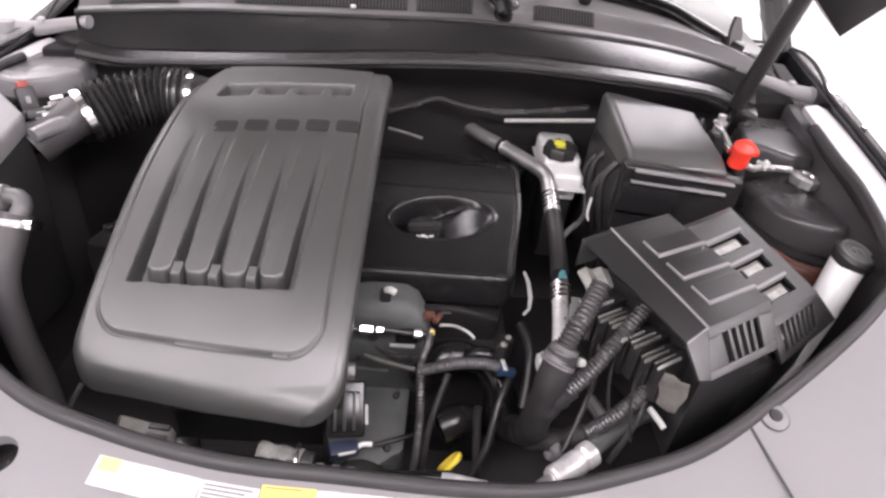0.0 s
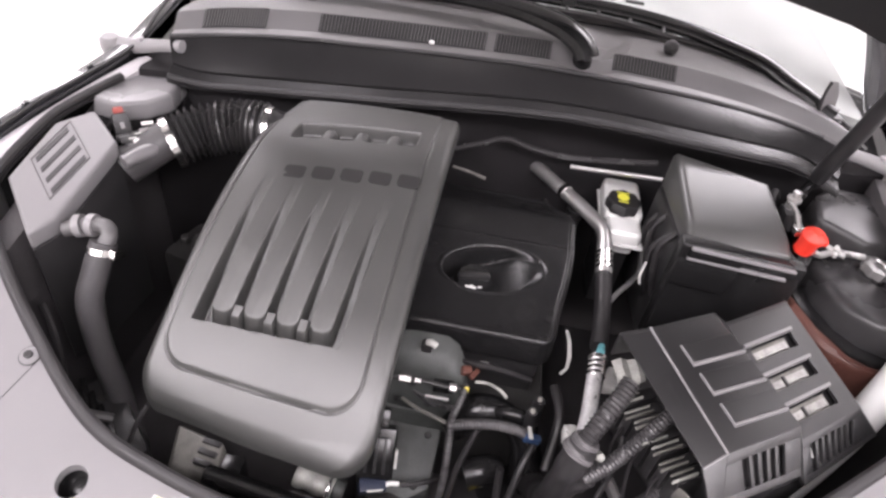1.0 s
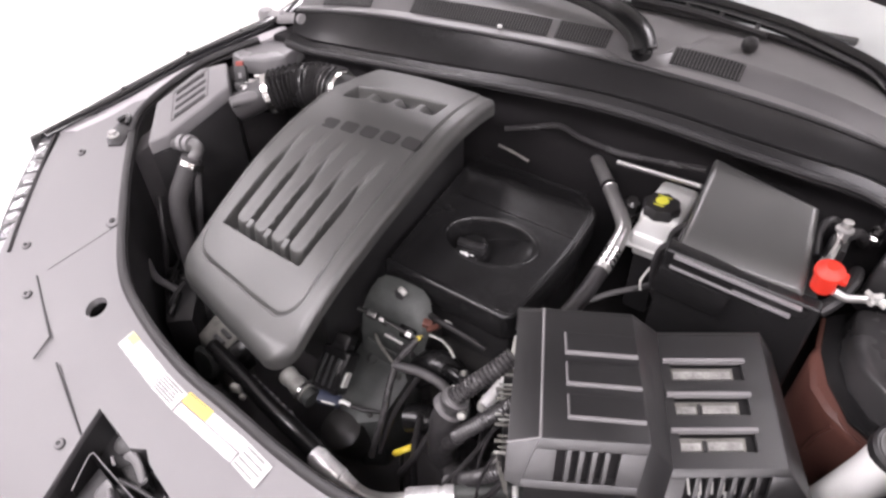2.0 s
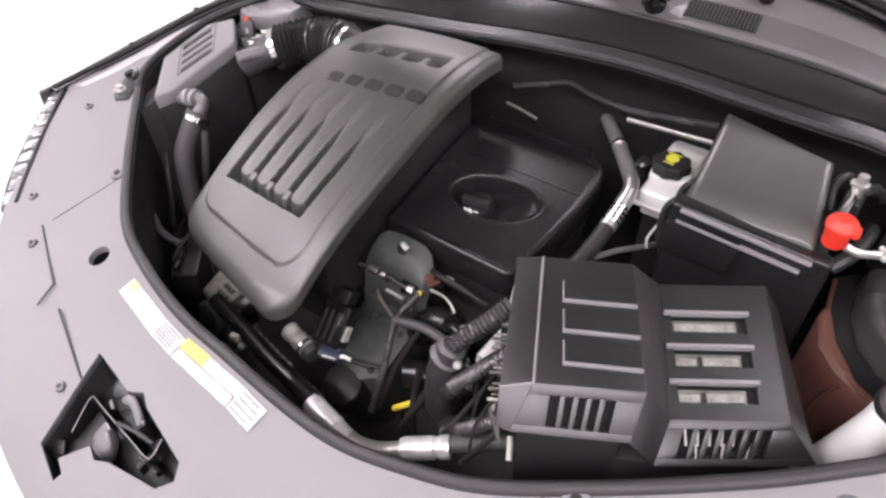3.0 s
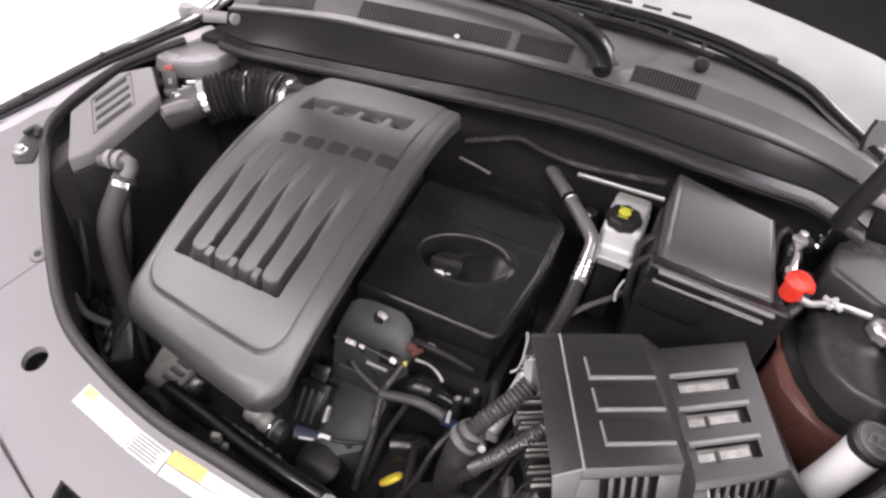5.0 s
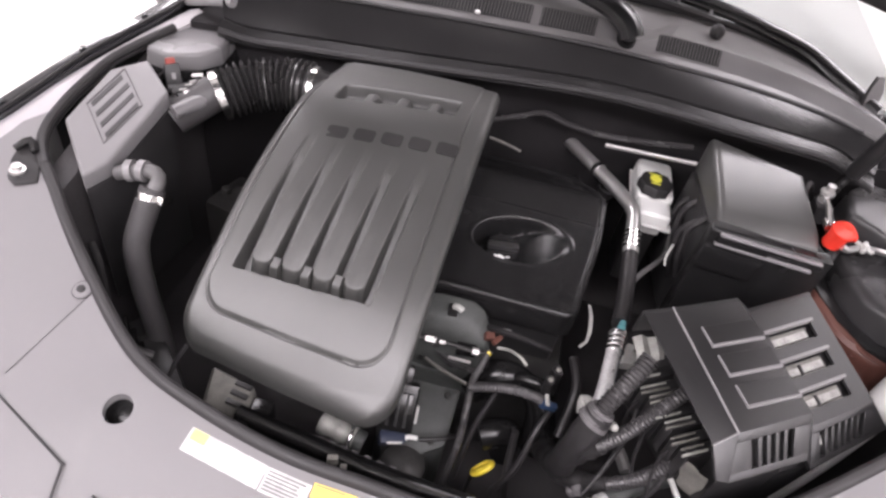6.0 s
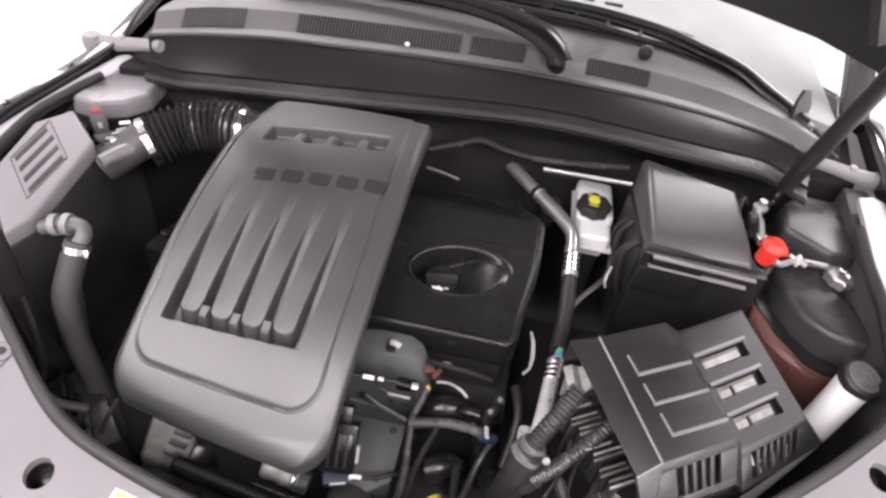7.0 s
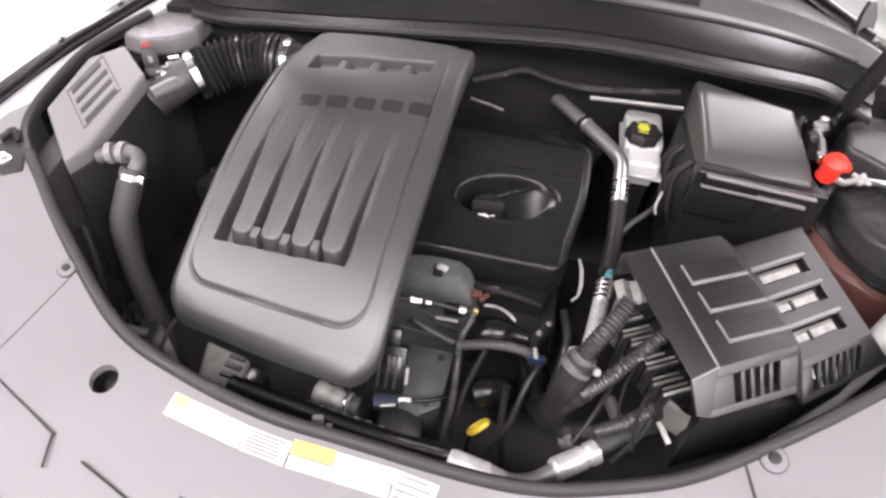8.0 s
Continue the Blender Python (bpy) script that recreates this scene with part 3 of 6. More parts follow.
for a, b in (((-0.5, 1.06, 1.47), (-0.2, 0.7, 1.76)), ((0.5, 1.06, 1.43), (0.2, 0.7, 1.76))):
    part("stiffener", tube([a, ((a[0] + b[0]) / 2, (a[1] + b[1]) / 2 - 0.01, (a[2] + b[2]) / 2), b], 0.025, 8, flat=0.5), BLACK, hood)

hinge(-1, -0.718, 1.146, 1.130)
hinge(1, 0.716, 1.212, 1.122)

strut = empty("gas_strut", "black gas strut holding the hood open", "gas strut")
part("cylinder", tube([(0.540, 1.158, 1.115), (0.548, 1.130, 1.23), (0.556, 1.098, 1.365), (0.560, 1.082, 1.425)], 0.0145, 16), BLACK, strut)
part("rod", tube([(0.535, 1.172, 1.06), (0.541, 1.155, 1.125)], 0.0085, 12), SATIN, strut)
part("ball_socket", lathe([(0.004, -0.012), (0.012, -0.008), (0.013, 0.004), (0.006, 0.012), (0.001, 0.012)], 14, at(0.533, 1.173, 1.055)), STEEL, strut)

# cowl
LIP = [(-0.592, 1.123, 1.180), (-0.55, 1.150, 1.178), (-0.5, 1.170, 1.179), (-0.4, 1.195, 1.182), (-0.3, 1.207, 1.184), (-0.2, 1.214, 1.188), (-0.1, 1.219, 1.192), (0.0, 1.217, 1.198), (0.1, 1.217, 1.200), (0.2, 1.222, 1.196), (0.3, 1.225, 1.191), (0.4, 1.224, 1.184), (0.5, 1.226, 1.169), (0.56, 1.220, 1.157), (0.585, 1.210, 1.150)]
LOW = [(-0.578, 1.094, 1.150), (-0.545, 1.106, 1.138), (-0.5, 1.120, 1.134), (-0.4, 1.135, 1.136), (-0.3, 1.143, 1.142), (-0.2, 1.148, 1.150), (-0.1, 1.154, 1.159), (0.0, 1.164, 1.164), (0.1, 1.173, 1.166), (0.2, 1.172, 1.166), (0.3, 1.168, 1.163), (0.4, 1.170, 1.157), (0.5, 1.187, 1.142), (0.56, 1.184, 1.121), (0.585, 1.176, 1.113)]
lip = resample(LIP, 60)
lowl = resample(LOW, 60)
cowl = empty("cowl_trim", "glossy black cowl trim band before the windshield", "trim panel")
rows = []
for a, b in zip(lowl, lip):
    col = []
    for s in np.linspace(0, 1, 9):
        p = a.lerp(b, float(s))
        bulge = 0.0015 * math.sin(math.pi * s)
        col.append((p.x, p.y - bulge * 0.7, p.z + bulge * 0.6))
    rows.append(col)
part("band", loft(rows, thick=0.004), COWLBAND, cowl)
fold = [[(p.x, p.y - 0.003, p.z - 0.004), (p.x, p.y - 0.022, p.z - 0.012), (p.x, p.y - 0.026, p.z - 0.020)] for p in lowl]
part("lower_ledge", loft(fold, thick=0.004), COWLBAND, cowl, "dark ledge under the band")
part("lower_seal", tube([(p.x, p.y - 0.025, p.z - 0.014) for p in lowl[::3]], 0.006, 8), SEAL, cowl, "rubber weather strip")
part("upper_lip", tube([(p.x, p.y + 0.002, p.z + 0.001) for p in lip[::3]], 0.0045, 8), SEAL, cowl, "grey rubber lip")

BASE = [(-0.60, 1.27, 1.196), (-0.5, 1.33, 1.212), (-0.3, 1.366, 1.222), (-0.1, 1.385, 1.226), (0.1, 1.392, 1.228), (0.3, 1.385, 1.224), (0.45, 1.35, 1.208), (0.56, 1.30, 1.18), (0.64, 1.24, 1.148)]
base = resample(BASE, 60)


def grille_step(x, s):
    """How far the grille stands over the line from lip to windshield: a steep step, with a hollow for the wiper pivot."""
    return float(np.interp(s, (0, 0.13, 0.28, 0.34, 1), (0, 0.003, 0.022, 0.024, 0))) - 0.022 * math.exp(-((x - 0.108) / 0.042) ** 4) * float(np.interp(s, (0, 0.1, 0.25, 0.7, 0.9), (0, 0.4, 1, 1, 0)))


grille = empty("cowl_grille", "grey plastic cowl grille with vents below the windshield", "trim panel")
rows = []
for a, b in zip(lip, base):
    rows.append([tuple(a.lerp(b, s) + Vector((0, 0, grille_step(a.x, s)))) for s in (0.02, 0.08, 0.13, 0.16, 0.22, 0.27, 0.30, 0.45, 0.65, 0.85, 1.0)])
part("grille_panel", loft(rows, thick=0.004), GRILLE, grille, smooth=20)


def cowl_point(x, s):
    def along(line):
        for p, q in zip(line, line[1:]):
            if p.x <= x <= q.x:
                return p.lerp(q, (x - p.x) / (q.x - p.x))
        return line[0]
    a, b = along(lip), along(base)
    return a.lerp(b, s) + Vector((0, 0, grille_step(x, s)))


def vent(x0, x1, s0, s1, n):
    for k in range(n):
        x = x0 + (x1 - x0) * (k + 0.5) / n
        p, q = cowl_point(x, s0), cowl_point(x, s1)
        part("vent_bar", tube([p + Vector((0, 0, 0.0035)), q + Vector((0, 0, 0.0035))], 0.0012, 4, 0.2, caps=False), VENTBAR, grille)
    # Black sheet over the uncut panel puts the vents' inner shade into colour.
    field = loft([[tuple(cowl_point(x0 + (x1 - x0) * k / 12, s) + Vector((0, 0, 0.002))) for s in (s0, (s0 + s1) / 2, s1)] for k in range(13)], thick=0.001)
    part("vent_field", field, BLACK, grille, "black sheet showing the shade inside the vent")


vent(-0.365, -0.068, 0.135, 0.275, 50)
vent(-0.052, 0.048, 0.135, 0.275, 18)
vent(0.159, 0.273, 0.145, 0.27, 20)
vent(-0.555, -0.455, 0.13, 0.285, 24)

# windshield
def shield_row(s):
    out = []
    for p in base:
        out.append((p.x * (1 - 0.1 * s), p.y + 0.75 * s, p.z + 0.43 * s + 0.02 * s * (1 - s) * 4))
    return out


windshield = tagged(link("windshield", loft([shield_row(s) for s in (0, 0.1, 0.25, 0.5, 0.75, 1.0)], thick=0.005), GLASS), "clear sloping windshield above the cowl", "windshield")
windshield.visible_shadow = False
tagged(link("windshield_seal", tube([tuple(p + Vector((0, 0.0, 0.004))) for p in base[::3]], 0.006, 8), RUBBER), "black rubber strip at the foot of the windshield", "seal")
for k in range(8, 12):
    x = -0.42 + 0.9 * k / 16
    b = min(base, key=lambda q: abs(q.x - x))
    part("printed_dash", box(-0.018, 0.018, -0.003, 0.003, 0.003, 0.005, 0, m=at(x, b.y + 0.055, b.z + 0.0335, 0, 30, 0)), BLACK, windshield, "black printed dash")
dash = empty("dashboard", "grey vinyl dashboard behind the windshield", "dashboard")
part("dash_top", prism([(-0.70, 1.34), (-0.3, 1.46), (0.3, 1.47), (0.66, 1.31), (0.70, 2.4), (-0.70, 2.4)], 1.0, lambda x, y: 1.17 + 0.06 * (y - 1.4), 0.02), DASH, dash)
part("defroster_slot", box(-0.4, 0.4, 1.55, 1.575, 1.175, 1.186, 0.002), BLACK, dash)
roof = empty("car_cabin", "black painted roof and pillars of the car cabin", "car body")
part("roof_skin", loft([[(x, y, 1.66 + 0.05 * math.cos(x * 1.6)) for x in np.linspace(-0.62, 0.62, 9)] for y in (2.1, 2.6, 3.2, 3.9)], thick=0.02), PAINT, roof)
for side in (-1, 1):
    part("pillar", tube([(side * 0.70, 1.36, 1.15), (side * 0.68, 1.52, 1.31), (side * 0.63, 1.85, 1.52), (side * 0.6, 2.15, 1.67)], 0.028, 10, 0.03), PAINT, roof)
    part("side_panel", box(side * 0.74 - 0.02, side * 0.74 + 0.02, 1.85, 4.0, 0.3, 1.1, 0.02), PAINT, roof)
part("rear_panel", box(-0.74, 0.74, 3.9, 3.98, 0.3, 1.65, 0.02), PAINT, roof)


# wipers
def wiper(pivot, line, blade, label, thick):
    ob = empty("wiper", label, "wiper", "wipers")
    part("arm", tube(line, thick, 10, 0.012, flat=0.75), GLOSSBLACK, ob)
    part("pivot_cap", lathe([(0.018, -0.012), (0.018, 0.006), (0.013, 0.013), (0.001, 0.014)], 18, at(*pivot)), GLOSSBLACK, ob)
    if blade:
        part("blade", tube(blade, 0.0065, 6, 0.02), RUBBER, ob, "thin black wiper blade")
        for f in (0.15, 0.4, 0.65, 0.9):
            p = spline(blade, 0.02)
            p = p[int(f * (len(p) - 1))]
            q = min(spline(line, 0.01), key=lambda c: (c - p).length)
            part("claw", tube([p, q], 0.004, 6), RUBBER, ob)
    return ob


wiper((0.106, 1.262, 1.205), [(0.112, 1.246, 1.218), (0.100, 1.256, 1.236), (0.072, 1.266, 1.252), (0.035, 1.280, 1.260), (-0.02, 1.300, 1.264), (-0.09, 1.316, 1.264), (-0.18, 1.324, 1.260), (-0.3, 1.328, 1.252), (-0.43, 1.316, 1.242)], [(-0.05, 1.375, 1.25), (-0.25, 1.372, 1.247), (-0.5, 1.338, 1.232)], "thick black wiper arm lying along the windshield foot", lambda t: 0.0250 - 0.010 * t)
wiper((0.575, 1.278, 1.168), [(0.575, 1.278, 1.178), (0.499, 1.317, 1.205), (0.443, 1.352, 1.225), (0.367, 1.375, 1.238), (0.292, 1.392, 1.248), (0.17, 1.405, 1.256), (0.049, 1.406, 1.257), (-0.06, 1.405, 1.256), (-0.2, 1.40, 1.252)], [(0.275, 1.366, 1.236), (0.15, 1.384, 1.243), (0.03, 1.386, 1.244)], "long thin black wiper arm across the windshield foot", lambda t: 0.0165 - 0.005 * t)
tagged(link("washer_nozzle", lathe([(0.006, -0.02), (0.006, 0.0), (0.011, 0.004), (0.0135, 0.012), (0.012, 0.020), (0.007, 0.025), (0.001, 0.026)], 18, at(0.262, 1.312, 1.226)), RUBBER), "small black washer nozzle on the cowl grille", "nozzle")
tagged(link("washer_nozzle", lathe([(0.011, -0.004), (0.011, 0.006), (0.007, 0.012), (0.001, 0.013)], 14, at(-0.40, 1.30, 1.222)), BLACK), "small black washer nozzle on the cowl grille", "nozzle")
tagged(link("cowl_clip", lathe([(0.005, -0.002), (0.005, 0.002), (0.001, 0.003)], 10, at(-0.163, 1.237, 1.202)), WHITE), "small white clip on the cowl grille", "fastener")

# dark walls and floor of the bay
corner_trim = empty("windshield_corner_trim", "pale grey trim plate at the windshield corner", "trim panel")
part("plate", loft([[(0.545, 1.275, 1.185), (0.56, 1.284, 1.178), (0.58, 1.292, 1.165)], [(0.538, 1.273, 1.218), (0.553, 1.284, 1.218), (0.572, 1.292, 1.210)], [(0.540, 1.277, 1.238), (0.549, 1.284, 1.240), (0.558, 1.289, 1.237)]], thick=0.004), RIBGREY, corner_trim)
part("edge_strip", tube([(0.543, 1.273, 1.18), (0.536, 1.271, 1.217), (0.539, 1.275, 1.242)], 0.003, 8), RUBBER, corner_trim, "dark rubber edge")
# Matte black block stands in for the shade in the hinge gap.
part("corner_gap_block", prism([(0.600, 1.215), (0.690, 1.225), (0.705, 1.42), (0.62, 1.42)], 1.02, lambda x, y: 1.105 + 0.20 * (y - 1.22), 0.006), FELT, corner_trim, "black block standing in for the dark gap by the hinge")
structure("bay_wall_1", prism([(-0.645, 1.09), (-0.3, 1.15), (0.0, 1.22), (0.3, 1.245), (0.62, 1.205), (0.62, 1.26), (-0.645, 1.26)], 0.35, lambda x, y: 1.13 - 0.5 * max(0.0, x - 0.5), 0.01), FELT, "black lined firewall behind the engine", "firewall")
structure("bay_wall_2", prism([(-0.70, 0.70), (-0.66, 0.70), (-0.645, 1.2), (-0.70, 1.2)], 0.35, lambda x, y: rim(x, y) - 0.02, 0.005), BAYLIFT, "dark inner fender wall of the bay", "bay wall")
structure("bay_wall_3", prism([(0.665, 0.72), (0.70, 0.72), (0.70, 1.2), (0.655, 1.2)], 0.35, lambda x, y: rim(x, y) - 0.02, 0.005), BAYLIFT, "dark inner fender wall of the bay", "bay wall")
rows = []
for p in resample(EDGE, 50):
    rows.append([(p.x, p.y + 0.002, rim(p.x, p.y) - 0.006), (p.x, p.y + 0.004, 0.85), (p.x * 0.98, p.y + 0.01, 0.4)])
structure("bay_wall_4", loft(rows, thick=0.004), BLACK, "black radiator shroud below the front seal", "bay wall")
# Added floor, set high so some light reaches the deep gaps.
structure("bay_floor", box(-0.66, 0.66, 0.46, 1.2, 0.58, 0.60, 0), BAYLIFT, "added dark floor set high under the engine", "bay floor")


# ---- engine cover ----
YK = [0.55, 0.58, 0.60, 0.64, 0.70, 0.80, 0.90, 0.98, 1.05, 1.10]
ZK = [0.905, 0.932, 0.949, 0.978, 1.016, 1.068, 1.108, 1.130, 1.138, 1.134]


def soft_profile(y):
    acc = 0
    for d in (-0.03, -0.018, -0.006, 0.006, 0.018, 0.03):
        acc = acc + np.interp(y + d, YK, ZK)
    return acc / 6


def build_engine_cover():
    nx, ny = 360, 330
    s, q = np.meshgrid(np.linspace(-1, 1, nx), np.linspace(0, 1, ny))
    # denser towards the rims
    s = np.sin(s * math.pi / 2 * 0.72) / math.sin(math.pi / 2 * 0.72)
    yb, yf = 1.103, 0.580 - 0.027 * s
    y = yb + (yf - yb) * q
    grow = 0.009 * smoothstep(0.0, 0.13, 1.095 - y)
    c, hw = -0.222 - 0.042 * (1.095 - y) / 0.5 - grow, 0.140 + 0.021 * (1.095 - y) / 0.5 + grow
    df, db = (y - yf), (yb - y)
    rc = 0.045
    hw = hw - (rc - np.sqrt(np.maximum(0, rc ** 2 - np.maximum(0, rc - df) ** 2)))
    rb = 0.014
    hw = hw - (rb - np.sqrt(np.maximum(0, rb ** 2 - np.maximum(0, rb - db) ** 2)))
    x = c + s * hw
    nose = 1 - smoothstep(0.58, 0.88, y)
    z = soft_profile(y) + 0.007 * s - 0.006 * s ** 2 + nose * (0.015 * (s + np.sqrt(s * s + 0.06)) - 0.006 - 0.009 * (1 - s) ** 2 * 0.5)
    d = np.minimum(np.minimum((1 - np.abs(s)) * hw, df), db)
    r = 0.014
    z = z - (r - np.sqrt(np.maximum(0, r * r - np.maximum(0, r - d) ** 2)))
    # the inner field stands a little proud, with a fine groove round it
    full = 0.140 + 0.021 * (1.095 - y) / 0.5
    u = s * full
    cu, hu, y0 = -0.007, full - 0.024, yf + 0.044
    ex, ey = np.abs(u - cu) - (hu - 0.04), (y0 + 0.04) - y
    dist = np.where((ex > 0) & (ey > 0), np.hypot(np.maximum(ex, 0), np.maximum(ey, 0)) - 0.04, np.maximum(ex, ey) - 0.04)
    fade = 1 - smoothstep(0.98, 1.05, y)
    z = z + 0.0025 * (1 - smoothstep(-0.003, 0.002, dist)) - 0.0028 * np.exp(-(dist / 0.0016) ** 2) * fade
    # pocket with four bars
    pl, pr = -0.73 * full, 0.545 * full
    yp = 0.684 - 0.015 * s
    t = (u - 0.014 * (y - yp) / 0.25 - pl) / (pr - pl)
    inside = smoothstep(0.0, 0.028, t) * (1 - smoothstep(0.972, 1.0, t)) * smoothstep(0, 0.004, y - yp)
    depth = 0.034 * (1 - smoothstep(0.0, 0.215, y - yp)) + 0.003 * (1 - smoothstep(0.13, 0.185, y - yp))
    k = (t - 0.075) / 0.2255
    f = k - np.floor(k)
    lobe = smoothstep(0.0, 0.07, f) * (1 - smoothstep(0.70, 0.79, f)) * (t > 0.06) * (t < 0.97)
    start = 0.009 + 0.012 * np.minimum(1.0, np.abs(f - 0.38) / 0.38) ** 3
    lobe = lobe * smoothstep(start, start + 0.007, y - yp) * (0.94 - 0.10 * np.abs(f - 0.36))
    gap = np.minimum(np.minimum(np.abs(k - 0.895), np.abs(k - 1.895)), np.abs(k - 2.895))
    tab = (1 - smoothstep(0.125, 0.165, gap)) * (1 - smoothstep(0.026, 0.031, y - yp)) * smoothstep(0.008, 0.012, y - yp) * 0.97
    z = z - inside * depth * (1 - np.maximum(lobe, tab))
    # trough with three tabs near the back
    tr = smoothstep(-0.092, -0.086, u) * (1 - smoothstep(0.086, 0.092, u)) * smoothstep(0.984, 0.992, y - 0.09 * u) * (1 - smoothstep(1.017, 1.024, y - 0.09 * u))
    bridge = sum(np.exp(-((u - b) / 0.012) ** 4) for b in (-0.040, 0.008, 0.056))
    z = z - 0.022 * tr * (1 - bridge * (1 - smoothstep(1.005, 1.013, y - 0.09 * u)))
    bm = grid_mesh(x, y, z, lambda a, b, h: h - 0.014)
    return bm


engine_cover = empty("engine_cover", "dark grey moulded plastic engine cover with four raised bars", "engine cover")
part("cover_shell", build_engine_cover(), COVER, engine_cover, smooth=60)
rnd = random.Random(3)
for k in range(6):
    u0 = -0.126 + 0.0425 * k
    yy = 0.896 + 0.015 * k / 5

    def zc(x, y):
        return float(soft_profile(np.array(y))) + 0.0035 + 0.007 * (x + 0.235) / 0.15 - 0.006 * ((x + 0.235) / 0.15) ** 2

    blk = []
    x0 = -0.245 + u0
    bar = [(x0 + 0.002 + ax, yy + ay) for ax, ay in ((0.006, 0), (0.030, 0), (0.034, 0.003), (0.035, 0.019), (0.031, 0.022), (0.007, 0.022), (0.003, 0.019), (0.002, 0.004))]
    blk.append(prism(bar, lambda x, y: zc(x, y) - 0.004, lambda x, y: zc(x, y) + 0.0004, 0))
    part("badge_bar", join(*blk), BADGE, engine_cover, "dark inlaid badge block")
# Added black block stands in for the deep shade below the cover.
part("under_gap_block", prism([(-0.375, 0.70), (-0.16, 0.69), (-0.135, 1.08), (-0.345, 1.08)], 0.80, lambda x, y: float(soft_profile(np.array(y))) - 0.05, 0.01), BLACK, engine_cover, "black block filling the shaded gap under the cover")


# ---- oil filler cover beside it ----
def build_filler_cover():
    nx, ny = 170, 190
    s, q = np.meshgrid(np.linspace(0, 1, nx), np.linspace(0, 1, ny))
    yf, yb = 0.816, 1.135
    y = yb + (yf - yb) * q
    xl = -0.125
    xr = 0.128 + 0.02 * smoothstep(0.82, 1.0, y) - 0.05 * smoothstep(1.05, 1.135, y)
    x = xl + (xr - xl) * s
    df, dr, db = y - yf, xr - x, yb - y
    rc = 0.025
    cut = rc - np.sqrt(np.maximum(0, rc ** 2 - np.maximum(0, rc - df) ** 2))
    x = x - cut * s
    z = 0.944 + 0.25 * (y - 0.83) + 0.0 * x
    z = z - 0.03 * smoothstep(1.06, 1.13, y)
    d = np.minimum(np.minimum(df, dr), db)
    # raised rim, then the field inside it
    z = z - 0.005 * smoothstep(0.008, 0.013, np.minimum(df, dr))
    r = 0.006
    z = z - (r - np.sqrt(np.maximum(0, r * r - np.maximum(0, r - d) ** 2)))
    # raised slab towards the front with a step across
    z = z + 0.002 * (1 - smoothstep(1.0, 1.006, y))
    # oval well: round on the cap's side, ramp on the other
    ex, ey = (x - 0.013) / 0.083, (y - 0.937 - 0.10 * (x - 0.013)) / 0.045
    rr = np.sqrt(ex ** 2 + ey ** 2)
    well = 1 - smoothstep(0.86, 1.0, rr)
    ramp = 0.046 * (1 - smoothstep(-0.035, 0.095, x)) + 0.0025
    z = z - well * ramp + 0.003 * np.exp(-((rr - 1.03) / 0.05) ** 2) * 0.5
    return grid_mesh(x, y, z, lambda a, b, h: h - 0.045)


filler_cover = empty("oil_filler_cover", "black plastic valve cover with an oval oil filler well", "engine cover")
part("cover_shell", build_filler_cover(), SATIN, filler_cover, smooth=60)
part("cover_body", prism([(-0.12, 0.835), (0.115, 0.835), (0.135, 1.0), (0.125, 1.08), (0.08, 1.12), (-0.12, 1.12)], 0.72, 0.90, 0.01), BLACK, filler_cover, "black side of the cover")
CAPM = at(-0.014, 0.922, 0.944, 0, 12, 0)
oil_cap = part("oil_cap", lathe([(0.030, -0.02), (0.030, 0.006), (0.027, 0.011), (0.012, 0.012), (0.001, 0.012)], 32, CAPM, 0.0012, 10), SATIN, filler_cover, "black oil filler cap")
part("grip", box(-0.026, 0.026, -0.006, 0.006, 0.010, 0.022, 0.004, m=CAPM @ pose(0, 0, 0, 0, 0, 8)), BLACK, oil_cap)
part("symbol", join(box(-0.009, 0.006, -0.024, -0.0185, 0.0122, 0.0132, 0, m=CAPM), box(0.004, 0.011, -0.0205, -0.0185, 0.0122, 0.0132, 0, m=CAPM @ pose(0.0, 0, 0, 0, 0, 12)), box(-0.012, -0.009, -0.021, -0.018, 0.0122, 0.0132, 0, m=CAPM), box(-0.004, 0.001, -0.0175, -0.016, 0.0122, 0.0132, 0, m=CAPM)), WHITE, oil_cap, "white printed oil can symbol")


# ---- air filter box, sensor and bellows ----
def ab_top(x, y):
    return 1.049 + 0.29 * (y - 0.74) + 0.02 * (x + 0.63)


airbox = empty("air_filter_box", "grey topped plastic air filter box with a slotted vent", "air filter box")
AB = [(-0.694, 0.930), (-0.648, 0.966), (-0.586, 0.914), (-0.606, 0.768), (-0.628, 0.737), (-0.706, 0.822)]
part("lid", prism(AB[::-1], lambda x, y: ab_top(x, y) - 0.03, ab_top, 0.006, 3), PANEL, airbox, "light grey lid")
part("box_body", prism([(x * 0.995 - 0.003, y) for x, y in AB][::-1], 0.78, lambda x, y: ab_top(x, y) - 0.03, 0.004), BLACK, airbox, "black lower box")
va, vb, vd = Vector((-0.683, 0.858)), Vector((-0.668, 0.926)), Vector((-0.631, 0.808))
for k in range(4):
    f = 0.03 + 0.32 * k
    p = va.lerp(vd, f)
    qv = p + (vb - va) * (1.0 if k else 0.94)
    n2 = (vd - va).normalized() * 0.0046
    # Black strip on the uncut lid paints the slot's inner shade.
    slot = prism([tuple(p - n2), tuple(p + n2), tuple(qv + n2), tuple(qv - n2)][::-1], lambda x, y: ab_top(x, y) - 0.004, lambda x, y: ab_top(x, y) + 0.0012, 0)
    part("vent_slot", slot, BLACK, airbox, "black strip painting the shade of a vent slot")
